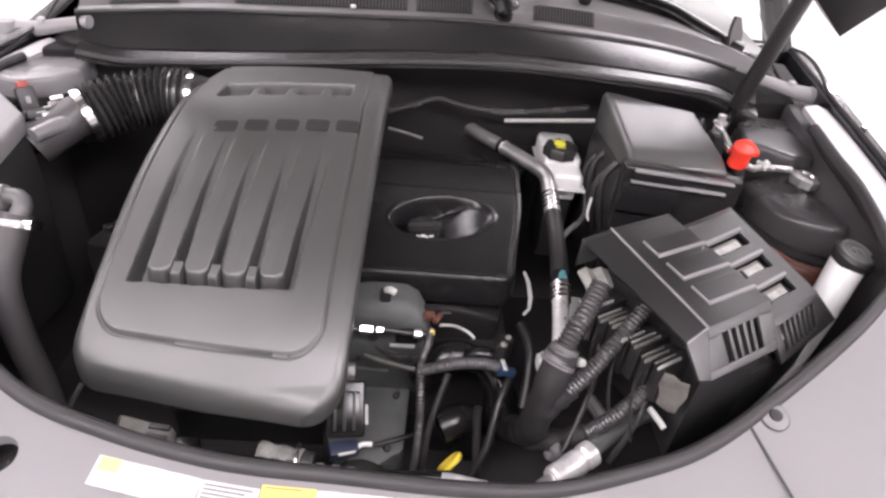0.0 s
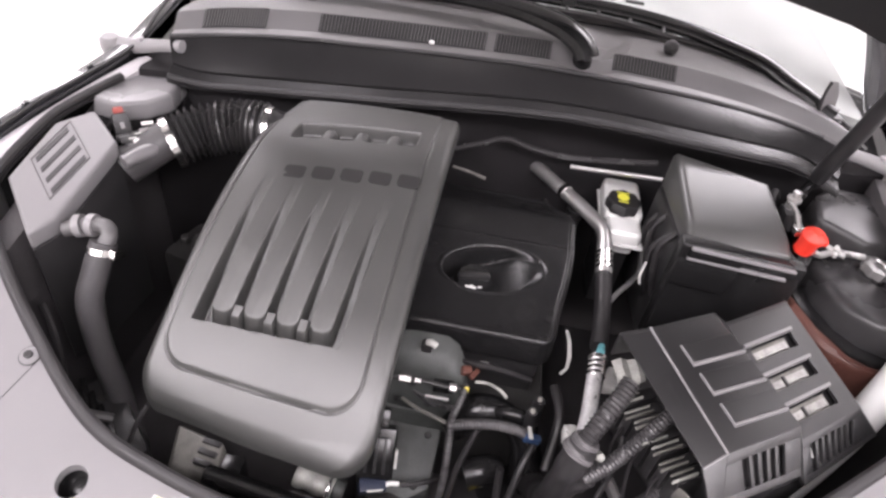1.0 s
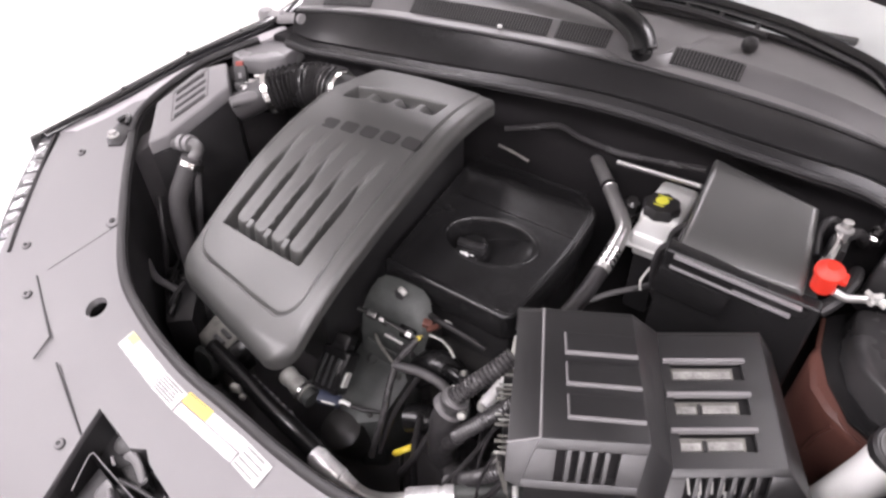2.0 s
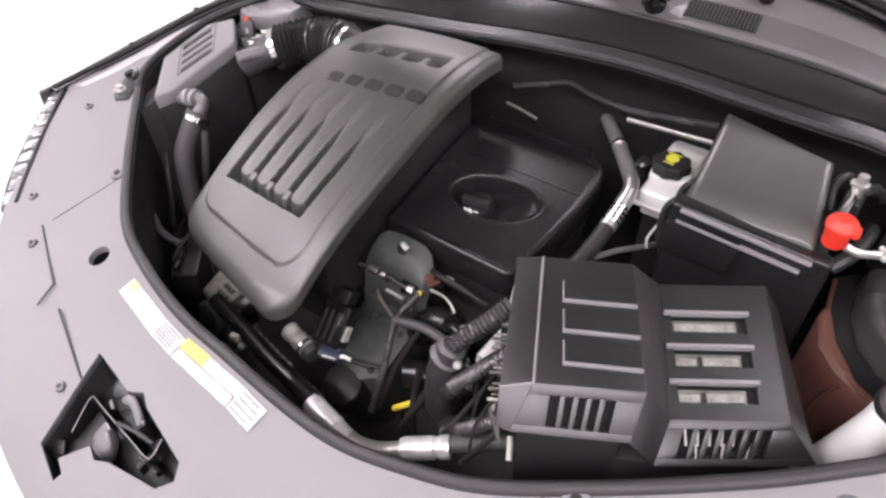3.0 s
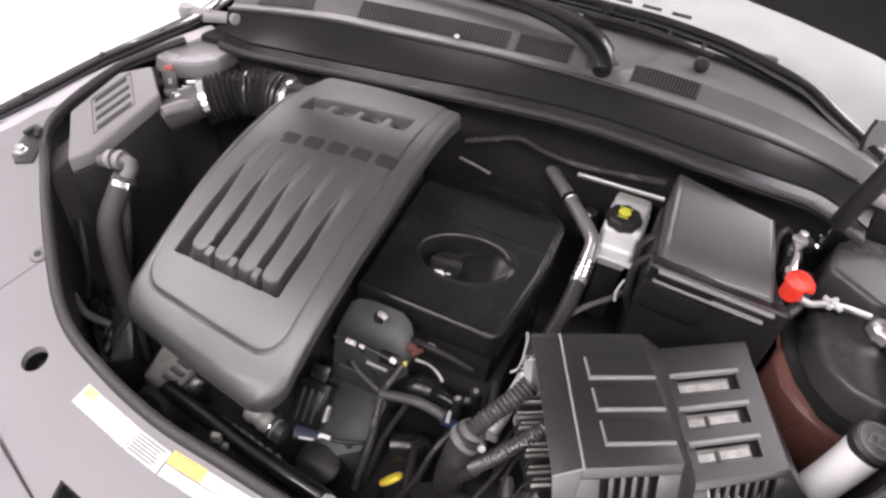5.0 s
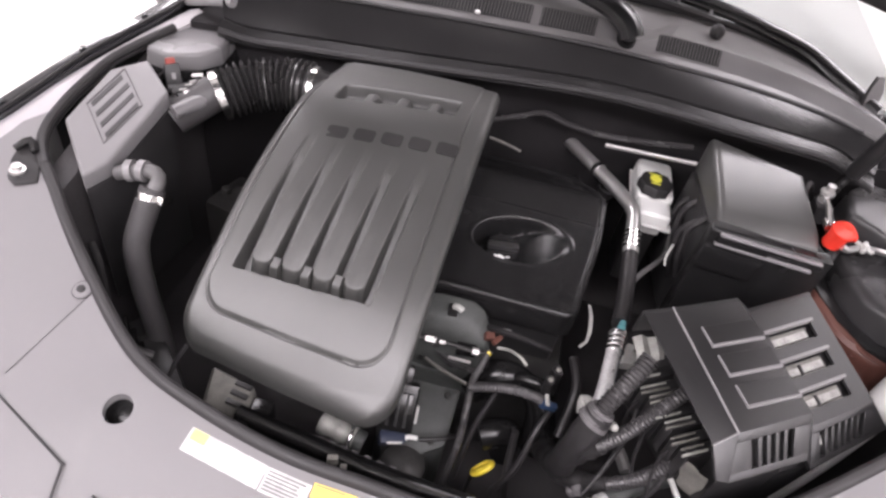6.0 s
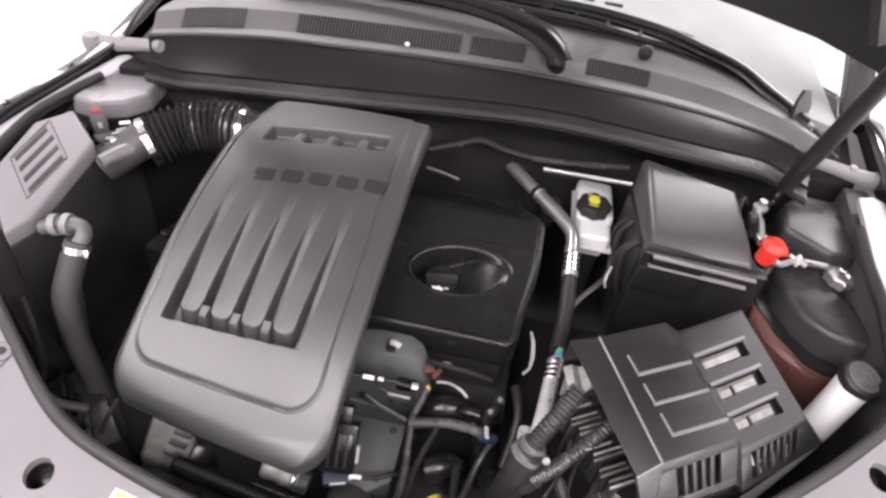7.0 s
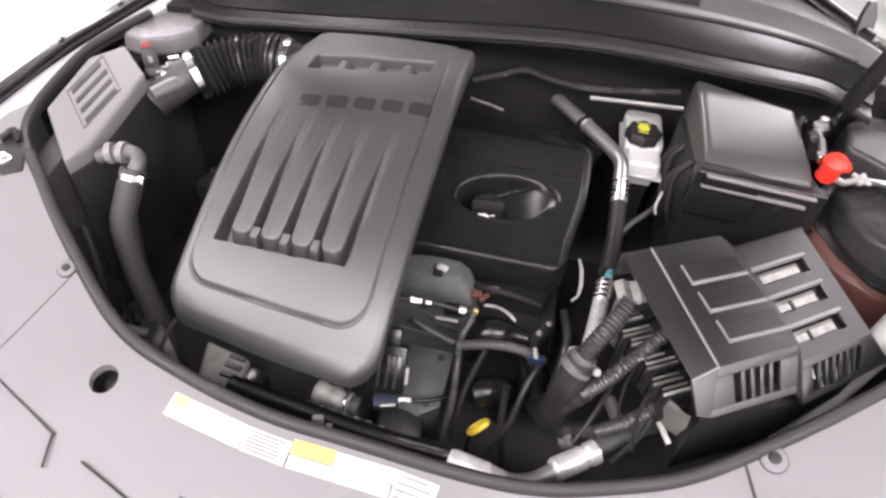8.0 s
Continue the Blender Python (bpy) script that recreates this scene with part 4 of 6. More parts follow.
fr = [va + (va - vb) * 0.1 + (va - vd) * 0.1, vb + (vb - va) * 0.08 + (va - vd) * 0.1, vb + (vd - va) * 1.1 + (vb - va) * 0.08, vd + (vd - va) * 0.1 + (va - vb) * 0.1]
for a, b in zip(fr, fr[1:] + fr[:1]):
    part("vent_frame", tube([(*p, ab_top(*p) + 0.0005) for p in (a, (a + b) / 2, b)], 0.0010, 6), VENTBAR, airbox)

sensor = empty("air_flow_sensor", "air flow sensor housing with plug on the intake duct", "sensor")
part("duct", tube([(-0.592, 0.925, 1.045), (-0.565, 0.952, 1.062), (-0.535, 0.985, 1.08)], 0.03, 20), HOSE, sensor, "black duct collar")
part("port", tube([(-0.548, 0.948, 1.075), (-0.562, 0.922, 1.075), (-0.574, 0.900, 1.073)], lambda t: 0.0130 - 0.002 * t, 20), STRUTCOVER, sensor, "grey side port")
PM = at(-0.592, 0.965, 1.093, 40, -25, 0)
part("plug", join(box(-0.012, 0.012, -0.010, 0.010, -0.012, 0.022, 0.003, m=PM @ pose(-0.012, 0.006, 0.004)), box(-0.026, 0.026, -0.008, 0.008, -0.018, -0.006, 0.003, m=PM), box(-0.022, 0.022, -0.02, -0.012, -0.02, -0.008, 0.002, m=PM)), BLACK, sensor)
for px0, pz0 in ((-0.004, -0.014), (0.006, -0.008), (0.014, -0.016)):
    part("plug_edge", box(px0 - 0.006, px0 + 0.006, -0.0225, -0.020, pz0, pz0 + 0.002, 0.0005, m=PM), PALEGREY, sensor, "pale plug edge")
part("plug_clip", box(-0.003, 0.003, -0.0125, -0.0095, -0.002, 0.008, 0.001, m=PM @ pose(-0.012, 0.006, 0.004)), RIBGREY, sensor)
for px0, py0, pz0, a in ((0.016, -0.018, -0.004, 30), (0.024, -0.004, 0.004, -20), (0.004, -0.026, -0.018, 10)):
    part("plug_pin", box(-0.009, 0.009, -0.0018, 0.0018, -0.003, 0.003, 0.001, m=PM @ pose(px0, py0, pz0, 0, 0, a)), ALU, sensor, "bright metal clip")
part("plug_base", box(-0.016, 0.020, -0.026, -0.006, -0.030, -0.018, 0.004, m=PM), SATIN, sensor)
part("wire_tail", tube([PM @ Vector(p) for p in ((-0.012, 0.012, 0.01), (-0.016, 0.03, 0.014), (-0.03, 0.05, 0.0), (-0.045, 0.07, -0.03))], 0.0045, 8), RUBBER, sensor)
part("lock_tab", box(-0.0075, 0.0075, -0.007, 0.007, 0.020, 0.031, 0.003, m=PM @ pose(-0.012, 0.006, 0.004)), mat("dull_red_plastic", (0.30, 0.05, 0.035), 0.45), sensor, "red locking tab")
intake = empty("intake_hose", "black ribbed rubber intake hose with steel clamps", "hose")
BEL = [(-0.526, 0.976, 1.078), (-0.488, 1.006, 1.088), (-0.44, 1.025, 1.094), (-0.392, 1.030, 1.095)]
part("bellows", tube(BEL, 0.0325, 28, rib=0.0125, pitch=0.0104), BELLOWS, intake)
part("end_pipe", tube([(-0.394, 1.030, 1.095), (-0.37, 1.032, 1.088), (-0.33, 1.034, 1.07)], 0.036, 20), BLACK, intake)


def clamp(p, d, r, parent, w=0.009):
    d = Vector(d).normalized()
    m = Matrix.Translation(p) @ d.to_track_quat("Z", "Y").to_matrix().to_4x4()
    part("clamp_band", lathe([(r - 0.003, -w / 2), (r, -w / 2), (r, w / 2), (r - 0.003, w / 2)], 24, m), STEEL, parent, "bright steel clamp band")
    part("clamp_screw", box(-0.005, 0.005, -0.012, 0.012, -0.006, 0.006, 0.0015, m=m @ pose(r + 0.003, 0, 0)), STEEL, parent)


clamp((-0.529, 0.970, 1.076), (0.04, 0.032, 0.014), 0.043, intake, 0.011)
clamp((-0.388, 1.028, 1.094), (0.05, 0.001, 0.0), 0.0405, intake, 0.009)


# coolant hose with elbow
hose = empty("radiator_hose", "grey rubber hose with an elbow fitting beside the filter box", "hose")
part("elbow", tube([(-0.600, 0.775, 1.035), (-0.565, 0.782, 1.045), (-0.542, 0.783, 1.046), (-0.533, 0.774, 1.040), (-0.536, 0.762, 1.03)], 0.0115, 14), VENTBAR, hose)
part("elbow_ring", tube([(-0.566, 0.782, 1.045), (-0.556, 0.7825, 1.0455)], 0.0165, 16), RIBGREY, hose)
part("elbow_ring", tube([(-0.584, 0.779, 1.041), (-0.574, 0.781, 1.043)], 0.0165, 16), RIBGREY, hose)
part("rubber_hose", tube([(-0.537, 0.764, 1.034), (-0.543, 0.740, 1.0), (-0.549, 0.715, 0.955), (-0.540, 0.698, 0.88), (-0.520, 0.680, 0.80), (-0.495, 0.65, 0.70)], 0.0185, 18), HOSE, hose)
clamp((-0.5385, 0.757, 1.024), (-0.003, -0.025, -0.036), 0.0205, hose, 0.009)


# ---- brake fluid reservoir ----
brake = empty("brake_fluid_reservoir", "white plastic brake fluid reservoir with black cap", "reservoir")
part("tank", join(box(0.203, 0.272, 1.112, 1.226, 0.958, 1.003, 0.012, 3), box(0.206, 0.270, 1.066, 1.135, 0.956, 0.992, 0.012, 3), box(0.212, 0.264, 1.078, 1.2, 0.935, 0.962, 0.008, 2)), WHITE, brake)
part("tank_seam", box(0.2, 0.2755, 1.061, 1.231, 0.962, 0.967, 0.002), WHITE, brake)
part("neck", lathe([(0.024, 0), (0.024, 0.02)], 20, at(0.232, 1.135, 0.985)), WHITE, brake)
CAPB = at(0.232, 1.133, 1.0)
part("cap", lathe([(0.030, 0), (0.031, 0.014), (0.028, 0.019), (0.012, 0.0195), (0.001, 0.0195)], 32, CAPB, 0.0018, 8), BLACK, brake, "black lobed screw cap")
part("cap_mark", join(lathe([(0.011, 0.0196), (0.011, 0.0206), (0.001, 0.0206)], 20, CAPB @ pose(-0.002, 0.004, 0)), box(-0.014, 0.010, 0.016, 0.0185, 0.0196, 0.0204, 0, m=CAPB), box(-0.012, 0.006, -0.0125, -0.010, 0.0196, 0.0204, 0, m=CAPB)), YELLOWGREEN, brake, "yellow printed mark")
part("base_bracket", box(0.215, 0.262, 1.085, 1.2, 0.80, 0.94, 0.01), BLACK, brake)
tagged(link("brake_pipe", tube([(0.128, 1.178, 1.038), (0.2, 1.158, 1.054), (0.284, 1.137, 1.071)], 0.0042, 10), ALU), "bright straight steel pipe above the reservoir", "pipe")

# ---- black cable along the firewall ----
tagged(link("firewall_cable", tube([(-0.09, 1.148, 1.05), (-0.04, 1.172, 1.058), (0.002, 1.192, 1.064), (0.05, 1.188, 1.056), (0.12, 1.186, 1.052), (0.2, 1.184, 1.062), (0.278, 1.178, 1.078)], 0.0055, 10), LOOM), "thin black loom running along the firewall", "cable")

tagged(link("bracket_rod", tube([(-0.086, 1.120, 1.030), (-0.055, 1.124, 1.022), (-0.024, 1.127, 1.012)], 0.0028, 8), DULLALU), "thin dull metal rod before the firewall", "rod")
booster = empty("brake_valve", "dark round brake valve beside the fluid reservoir", "brake part")
part("valve_body", lathe([(0.016, -0.06), (0.017, -0.01), (0.0155, 0.004), (0.010, 0.009), (0.001, 0.010)], 20, at(0.166, 1.190, 0.955, 0, 10, 0)), BELLOWS, booster)
part("valve_collar", lathe([(0.0165, -0.004), (0.0195, -0.004), (0.0195, 0.004), (0.0165, 0.004)], 20, at(0.166, 1.192, 0.935, 0, 10, 0)), BLACK, booster)
# ---- air conditioning pipe ----
acpipe = empty("aircon_pipe", "aluminium and rubber air conditioning pipe beside the valve cover", "pipe")
part("upper_pipe", tube([(0.060, 1.245, 0.955), (0.066, 1.236, 0.99), (0.085, 1.212, 0.993), (0.13, 1.155, 0.995), (0.178, 1.092, 0.995), (0.196, 1.062, 0.993), (0.200, 1.03, 0.986)], 0.0125, 16), ALU, acpipe)
for k in range(4):
    y0 = 1.012 - 0.0095 * k
    part("crimp_ring", tube([(0.2005, y0 + 0.003, 0.979 - 0.0022 * k), (0.2005, y0 - 0.003, 0.978 - 0.0022 * k)], 0.0155, 16), STEEL, acpipe)
part("pipe_clip", tube([(0.125, 1.162, 0.995), (0.131, 1.154, 0.995)], 0.0145, 10), STEEL, acpipe, "small steel clip")
part("crimp_sleeve", tube([(0.2, 1.034, 0.986), (0.2, 0.968, 0.969)], 0.0135, 16), ALU, acpipe)
part("rubber_section", tube([(0.2, 0.97, 0.97), (0.1985, 0.92, 0.962), (0.194, 0.86, 0.958), (0.188, 0.815, 0.958)], 0.0135, 16), RUBBER, acpipe)
part("pipe_head", join(box(0.045, 0.075, 1.235, 1.258, 0.94, 0.985, 0.005), lathe([(0.008, 0), (0.008, 0.008), (0.001, 0.009)], 6, at(0.052, 1.24, 0.985))), ALU, acpipe, "cast pipe flange")
part("service_cap", tube([(0.193, 0.822, 0.964), (0.188, 0.800, 0.966)], lambda t: 0.0045 + 0.002 * t, 10), TEAL, acpipe, "small teal service cap")
part("lower_pipe", tube([(0.187, 0.80, 0.955), (0.183, 0.77, 0.95), (0.175, 0.705, 0.937), (0.169, 0.672, 0.926)], 0.0115, 16), FOIL, acpipe)
for k in range(4):
    y0 = 0.795 - 0.009 * k
    part("crimp_ring", tube([(0.187 - 0.0012 * k, y0 + 0.003, 0.955 - 0.0015 * k), (0.187 - 0.0012 * k, y0 - 0.003, 0.954 - 0.0015 * k)], 0.0145, 16), STEEL, acpipe)
part("flange", join(box(0.148, 0.180, 0.684, 0.708, 0.885, 0.905, 0.005), lathe([(0.008, 0), (0.008, 0.008), (0.001, 0.009)], 6, at(0.158, 0.695, 0.905))), PALEGREY, acpipe, "cast pipe flange")
tagged(link("bracket_pipe", tube([(0.205, 0.915, 0.950), (0.228, 0.955, 0.948), (0.260, 1.005, 0.938), (0.276, 1.035, 0.935), (0.281, 1.060, 0.943), (0.280, 1.095, 0.965)], 0.0048, 10), VENTBAR), "thin dark pipe curving beside the reservoir", "pipe")
tagged(link("paper_tag", loft([[(0.151, 0.89, 0.905), (0.155, 0.89, 0.906)], [(0.157, 0.875, 0.895), (0.163, 0.876, 0.896)], [(0.160, 0.855, 0.88), (0.167, 0.855, 0.88)], [(0.159, 0.84, 0.87), (0.164, 0.84, 0.87)], [(0.150, 0.832, 0.865), (0.153, 0.828, 0.865)]], thick=0.001), PALEGREY), "narrow white paper tag hanging by the valve cover", "tag")

# ---- battery box ----
BM = at(0.305, 0.972, 0, 4.5)
battery = empty("battery_box", "black plastic battery box with ribbed front and flat lid", "battery")


def battery_lid():
    nu, nv = 60, 60
    p, q = np.meshgrid(np.linspace(0, 1, nu), np.linspace(0, 1, nv))
    v = -0.004 + (0.176 - 0.04 * p + 0.004) * q
    u = -0.002 + (0.172 - 0.012 * q) * p
    z = 1.084 + 0.25 * v - 0.03 * u
    front = np.maximum(0, 0.030 - v)
    z = z - 9.0 * front ** 2
    edge = np.minimum(np.minimum(u + 0.002, 0.170 - 0.012 * q - u), (1 - q) * 0.17)
    z = z - (0.012 - np.sqrt(np.maximum(0, 0.012 ** 2 - np.maximum(0, 0.012 - edge) ** 2)))
    bm = grid_mesh(u, v, z, lambda a, b, h: 1.05)
    bm.transform(BM)
    return bm


part("lid", battery_lid(), BATTERY, battery, "satin black lid", smooth=60)
part("front_case", prism([(-0.014, -0.022), (0.196, -0.018), (0.196, 0.004), (-0.014, 0.004)], 0.86, lambda x, y: 1.081 - 0.115 * x + 0.1 * y, 0.006, 3, m=BM), SATIN, battery)
part("case", prism([(-0.01, 0.0), (0.19, 0.0), (0.165, 0.135), (-0.008, 0.172)], 0.84, 1.056, 0.006, m=BM), BLACK, battery)
RIBM = BM @ pose(0, 0, 1.077, 0, 6.5, 0)
part("front_rib", box(0.0, 0.174, -0.0285, -0.021, -0.0045, 0.0, 0.0015, m=RIBM), RIBGREY, battery, "raised rib")
part("front_rib", box(0.0, 0.167, -0.0285, -0.021, -0.0235, -0.019, 0.0015, m=RIBM), RIBGREY, battery, "raised rib")
part("front_plate", box(0.0, 0.088, -0.0268, -0.020, -0.019, -0.0045, 0.0015, m=RIBM), SATIN, battery)
part("lower_step", box(-0.012, 0.09, -0.030, -0.020, -0.075, -0.028, 0.004, m=RIBM), SATIN, battery, "thicker lower half of the case")
for k, (yy, zz) in enumerate([(0.02, 1.03), (0.05, 1.0), (0.085, 1.02), (0.12, 1.0)]):
    part("cable_loop", tube([(0.295, 0.98 + yy, zz + 0.03), (0.276, 0.975 + yy, zz), (0.280, 0.965 + yy, zz - 0.05), (0.296, 0.97 + yy, zz - 0.1)], 0.006, 8), RUBBER, battery)
part("cable_tie", tube([(0.268, 1.0, 0.99), (0.262, 0.985, 0.97), (0.266, 0.982, 0.955)], 0.0022, 6), PALEGREY, battery)
terminal = empty("battery_terminal", "red plastic battery terminal cover with clamp", "terminal")
TM = at(0.489, 0.994, 1.089, 0, 12, 0)
part("red_cover", lathe([(0.0145, -0.014), (0.0155, 0.008), (0.016, 0.014), (0.0185, 0.016), (0.0185, 0.022), (0.0155, 0.026), (0.010, 0.029), (0.008, 0.032), (0.001, 0.033)], 24, TM), RED, terminal, "bright red cap")
part("red_flap", box(0.006, 0.023, -0.010, 0.008, 0.010, 0.020, 0.004, m=TM), RED, terminal)
part("clamp", join(tube([(0.484, 1.092, 1.10), (0.488, 1.070, 1.098), (0.486, 1.045, 1.094), (0.482, 1.018, 1.092)], lambda t: 0.0045 + 0.0025 * t, 8), box(0.474, 0.492, 1.012, 1.034, 1.086, 1.097, 0.003)), STEEL, terminal, "bright clamp")
part("clamp_bolt", join(lathe([(0.012, -0.004), (0.012, 0.0), (0.007, 0.002), (0.007, 0.012), (0.001, 0.013)], 12, at(0.489, 1.094, 1.108)), lathe([(0.0085, -0.024), (0.0085, -0.004)], 12, at(0.489, 1.094, 1.108))), ALU, terminal, "bright bolt")
part("cable_end", tube([(0.503, 0.992, 1.078), (0.520, 0.998, 1.070), (0.545, 1.018, 1.064), (0.575, 1.032, 1.058), (0.612, 1.036, 1.055)], 0.0055, 10), ALU, terminal)
part("fastener", join(tube([(0.540, 1.026, 1.070), (0.566, 1.012, 1.066)], 0.004, 6), tube([(0.548, 1.008, 1.066), (0.558, 1.030, 1.070)], 0.004, 6), lathe([(0.006, -0.004), (0.006, 0.006), (0.001, 0.007)], 6, at(0.553, 1.019, 1.068))), PALEGREY, terminal, "pale wire clip")
part("cable", tube([(0.489, 1.098, 1.085), (0.505, 1.118, 1.09), (0.516, 1.132, 1.078), (0.522, 1.16, 1.05)], 0.008, 10), RUBBER, terminal)
part("cable", tube([(0.470, 1.08, 1.06), (0.462, 1.105, 1.085), (0.472, 1.13, 1.092), (0.49, 1.15, 1.07)], 0.006, 10), RUBBER, terminal)
part("cable", tube([(0.500, 1.00, 1.03), (0.515, 1.02, 1.045), (0.525, 1.06, 1.05), (0.528, 1.10, 1.04)], 0.010, 10), RUBBER, terminal)
part("stud_block", box(0.478, 0.502, 1.070, 1.105, 1.055, 1.088, 0.004), BLACK, terminal)

# ---- strut tower covers ----
def strut_cover(pts, zt, label, boltpos, soft=0.016, inset=0.012):
    ob = empty("strut_tower_cover", label, "strut cover", "strut covers")
    # Same plastic as the other strut cover, darkened here for its shade.
    part("cover", prism(pts, lambda x, y: zt(x, y) - 0.07, zt, soft, 4, inset=inset), DOME, ob)
    part("cover_flange", prism([(p[0] * 1.0, p[1]) for p in pts], lambda x, y: zt(x, y) - 0.09, lambda x, y: zt(x, y) - 0.062, 0.004), BLACK, ob)
    part("bolt", lathe([(0.007, 0), (0.007, 0.008), (0.001, 0.009)], 6, at(*boltpos)), STEEL, ob)


left_cover = empty("strut_tower_cover", "grey flat topped cover over the strut tower by the intake hose", "strut cover", "strut covers")
# Light top and black skirt paint the cover's lit and shaded faces.
part("cover", prism([(-0.630, 0.985), (-0.585, 1.008), (-0.560, 1.045), (-0.566, 1.118), (-0.600, 1.142), (-0.671, 1.124), (-0.675, 0.995)], 1.085, 1.116, 0.007, 3, inset=0.006), STRUTCOVER, left_cover)
part("cover_skirt", prism([(-0.63, 0.968), (-0.575, 1.0), (-0.548, 1.06), (-0.542, 1.125), (-0.585, 1.16), (-0.685, 1.14), (-0.69, 0.975)], 1.0, 1.095, 0.012, 3, inset=0.03), SATIN, left_cover, "skirt blackened for the shaded side of the cover")
part("bolt", lathe([(0.006, 0), (0.006, 0.008), (0.001, 0.009)], 6, at(-0.553, 1.112, 1.078, 0, 0, 30)), STEEL, left_cover)
strut_cover([(0.540, 1.090), (0.615, 1.040), (0.660, 1.050), (0.676, 1.10), (0.678, 1.195), (0.590, 1.200), (0.552, 1.165)], lambda x, y: 1.074 + 0.08 * (y - 1.05), "flat grey cover over the strut tower by the battery", (0.53, 1.15, 1.08), 0.010, 0.006)


# ---- fuse box ----
FM = at(0.292, 0.586, 0, 30)
fuse = empty("fuse_box", "black plastic fuse box with stepped slotted lid", "fuse box")


def zl(u, v):
    return 1.074 + 0.134 * v - 0.034 * u


def zr(u, w):
    return 1.021 + 0.245 * (w - 0.006) - 0.048 * (u - 0.151)


def fpt(u, v, z):
    return FM @ Vector((u, v, z))


def rpt(u, w, h=0.0):
    """A point on the slotted lid, which stands a few degrees askew; h is its height over the sheet."""
    return fpt(u, w + 0.11 * (u - 0.151), zr(u, w) + h)


def plate(points, thick=0.005, w=0.0012):
    """A flat piece through the given corners, with its thickness on the inner side."""
    p = [Vector(q) for q in points]
    n = (p[1] - p[0]).cross(p[-1] - p[0]).normalized()
    if n.z < 0:
        n = -n
    bm = bmesh.new()
    a = [bm.verts.new(q) for q in p]
    b = [bm.verts.new(q - n * thick) for q in p]
    bm.faces.new(a)
    bm.faces.new(b[::-1])
    for i in range(len(p)):
        j = (i + 1) % len(p)
        bm.faces.new((a[i], a[j], b[j], b[i]))
    bmesh.ops.recalc_face_normals(bm, faces=bm.faces)
    return bevel(bm, w, 2)


# corners of the lid: the raised step, the slotted half and the sloping skirt
LA, LB, LC, LD = fpt(0.006, 0.171, zl(0.006, 0.171)), fpt(-0.001, 0.001, zl(-0.001, 0.001)), fpt(0.114, 0.172, zl(0.114, 0.172)), fpt(0.117, 0.004, zl(0.117, 0.004))
RE, RF, RG, RH = rpt(0.151, 0.172), rpt(0.282, 0.173), rpt(0.281, 0.006), rpt(0.151, 0.006)
FM1, FN1, FK, FK2 = fpt(-0.037, -0.003, 1.068), fpt(-0.025, 0.186, 1.080), fpt(-0.039, -0.033, 1.041), fpt(-0.024, -0.038, 1.038)
FL, FI, FJ, FB = fpt(0.102, -0.035, 1.031), fpt(0.134, -0.036, 0.992), fpt(0.318, -0.006, 0.972), fpt(0.312, 0.194, 1.012)
part("lid_step", plate((LA, LB, LD, LC), 0.008, 0.002), FUSE, fuse, "raised lid step")
part("flank", plate((FN1, FM1, LB, LA)), FUSE, fuse, "side strip of the lid")
part("flank_corner", plate((FM1, FK, FK2, LB)), FUSE, fuse)
part("side_slope", plate((LC, LD, RH, RE)), FUSE, fuse, "slope between the two lid halves")
part("front_slope", plate((LD, FL, FI, RH)), FUSE, fuse)
part("right_slope", plate((RG, FJ, FB, RF)), FUSE, fuse, "sloping skirt of the lid")
part("back_skirt", join(plate((FN1, LA, LA - Vector((0, 0, 0.04)), FN1 - Vector((0, 0, 0.04)))), plate((LA, LC, LC - Vector((0, 0, 0.05)), LA - Vector((0, 0, 0.04)))), plate((LC, RE, RE - Vector((0, 0, 0.03)), LC - Vector((0, 0, 0.05)))), plate((RE, RF, RF - Vector((0, 0, 0.04)), RE - Vector((0, 0, 0.03)))), plate((RF, FB, FB - Vector((0, 0, 0.02)), RF - Vector((0, 0, 0.04))))), FUSE, fuse)
part("base", join(prism([(-0.016, -0.024), (0.096, -0.026), (0.110, 0.165), (0.012, 0.168), (0.012, 0.026)], 0.88, 1.034, 0.005, m=FM), prism([(0.092, -0.026), (0.136, -0.026), (0.300, 0.004), (0.298, 0.18), (0.1, 0.165)], 0.88, 0.983, 0.005, m=FM)), BLACK, fuse, "black lower case")
# Pale beads paint the highlight along the lid's edges.
part("lid_edge", tube([LA, LA.lerp(LB, 0.5), LB], 0.0017, 6), RIBGREY, fuse, "pale bead painting the edge highlight")
part("lid_edge", tube([FM1, LB], 0.0012, 6), RIBGREY, fuse, "pale bead painting the edge highlight")


def lid_strip(u0, u1, v0, v1, h0, h1):
    return prism([(u0, v0), (u1, v0), (u1, v1), (u0, v1)], lambda u, v: zl(u, v) + h0, lambda u, v: zl(u, v) + h1, 0.0006, 1, m=FM)


def slot_strip(u0, u1, w0, w1, h0, h1, wear=0.0005):
    """A bar on the slotted lid, from h0 to h1 over its sheet."""
    lo = [rpt(u, w, h0) for u, w in ((u0, w0), (u1, w0), (u1, w1), (u0, w1))]
    hi = [rpt(u, w, h1) for u, w in ((u0, w0), (u1, w0), (u1, w1), (u0, w1))]
    bm = bmesh.new()
    a, b = [bm.verts.new(p) for p in lo], [bm.verts.new(p) for p in hi]
    bm.faces.new(a[::-1])
    bm.faces.new(b)
    for i in range(4):
        bm.faces.new((a[i], a[(i + 1) % 4], b[(i + 1) % 4], b[i]))
    return bevel(bm, wear, 1)


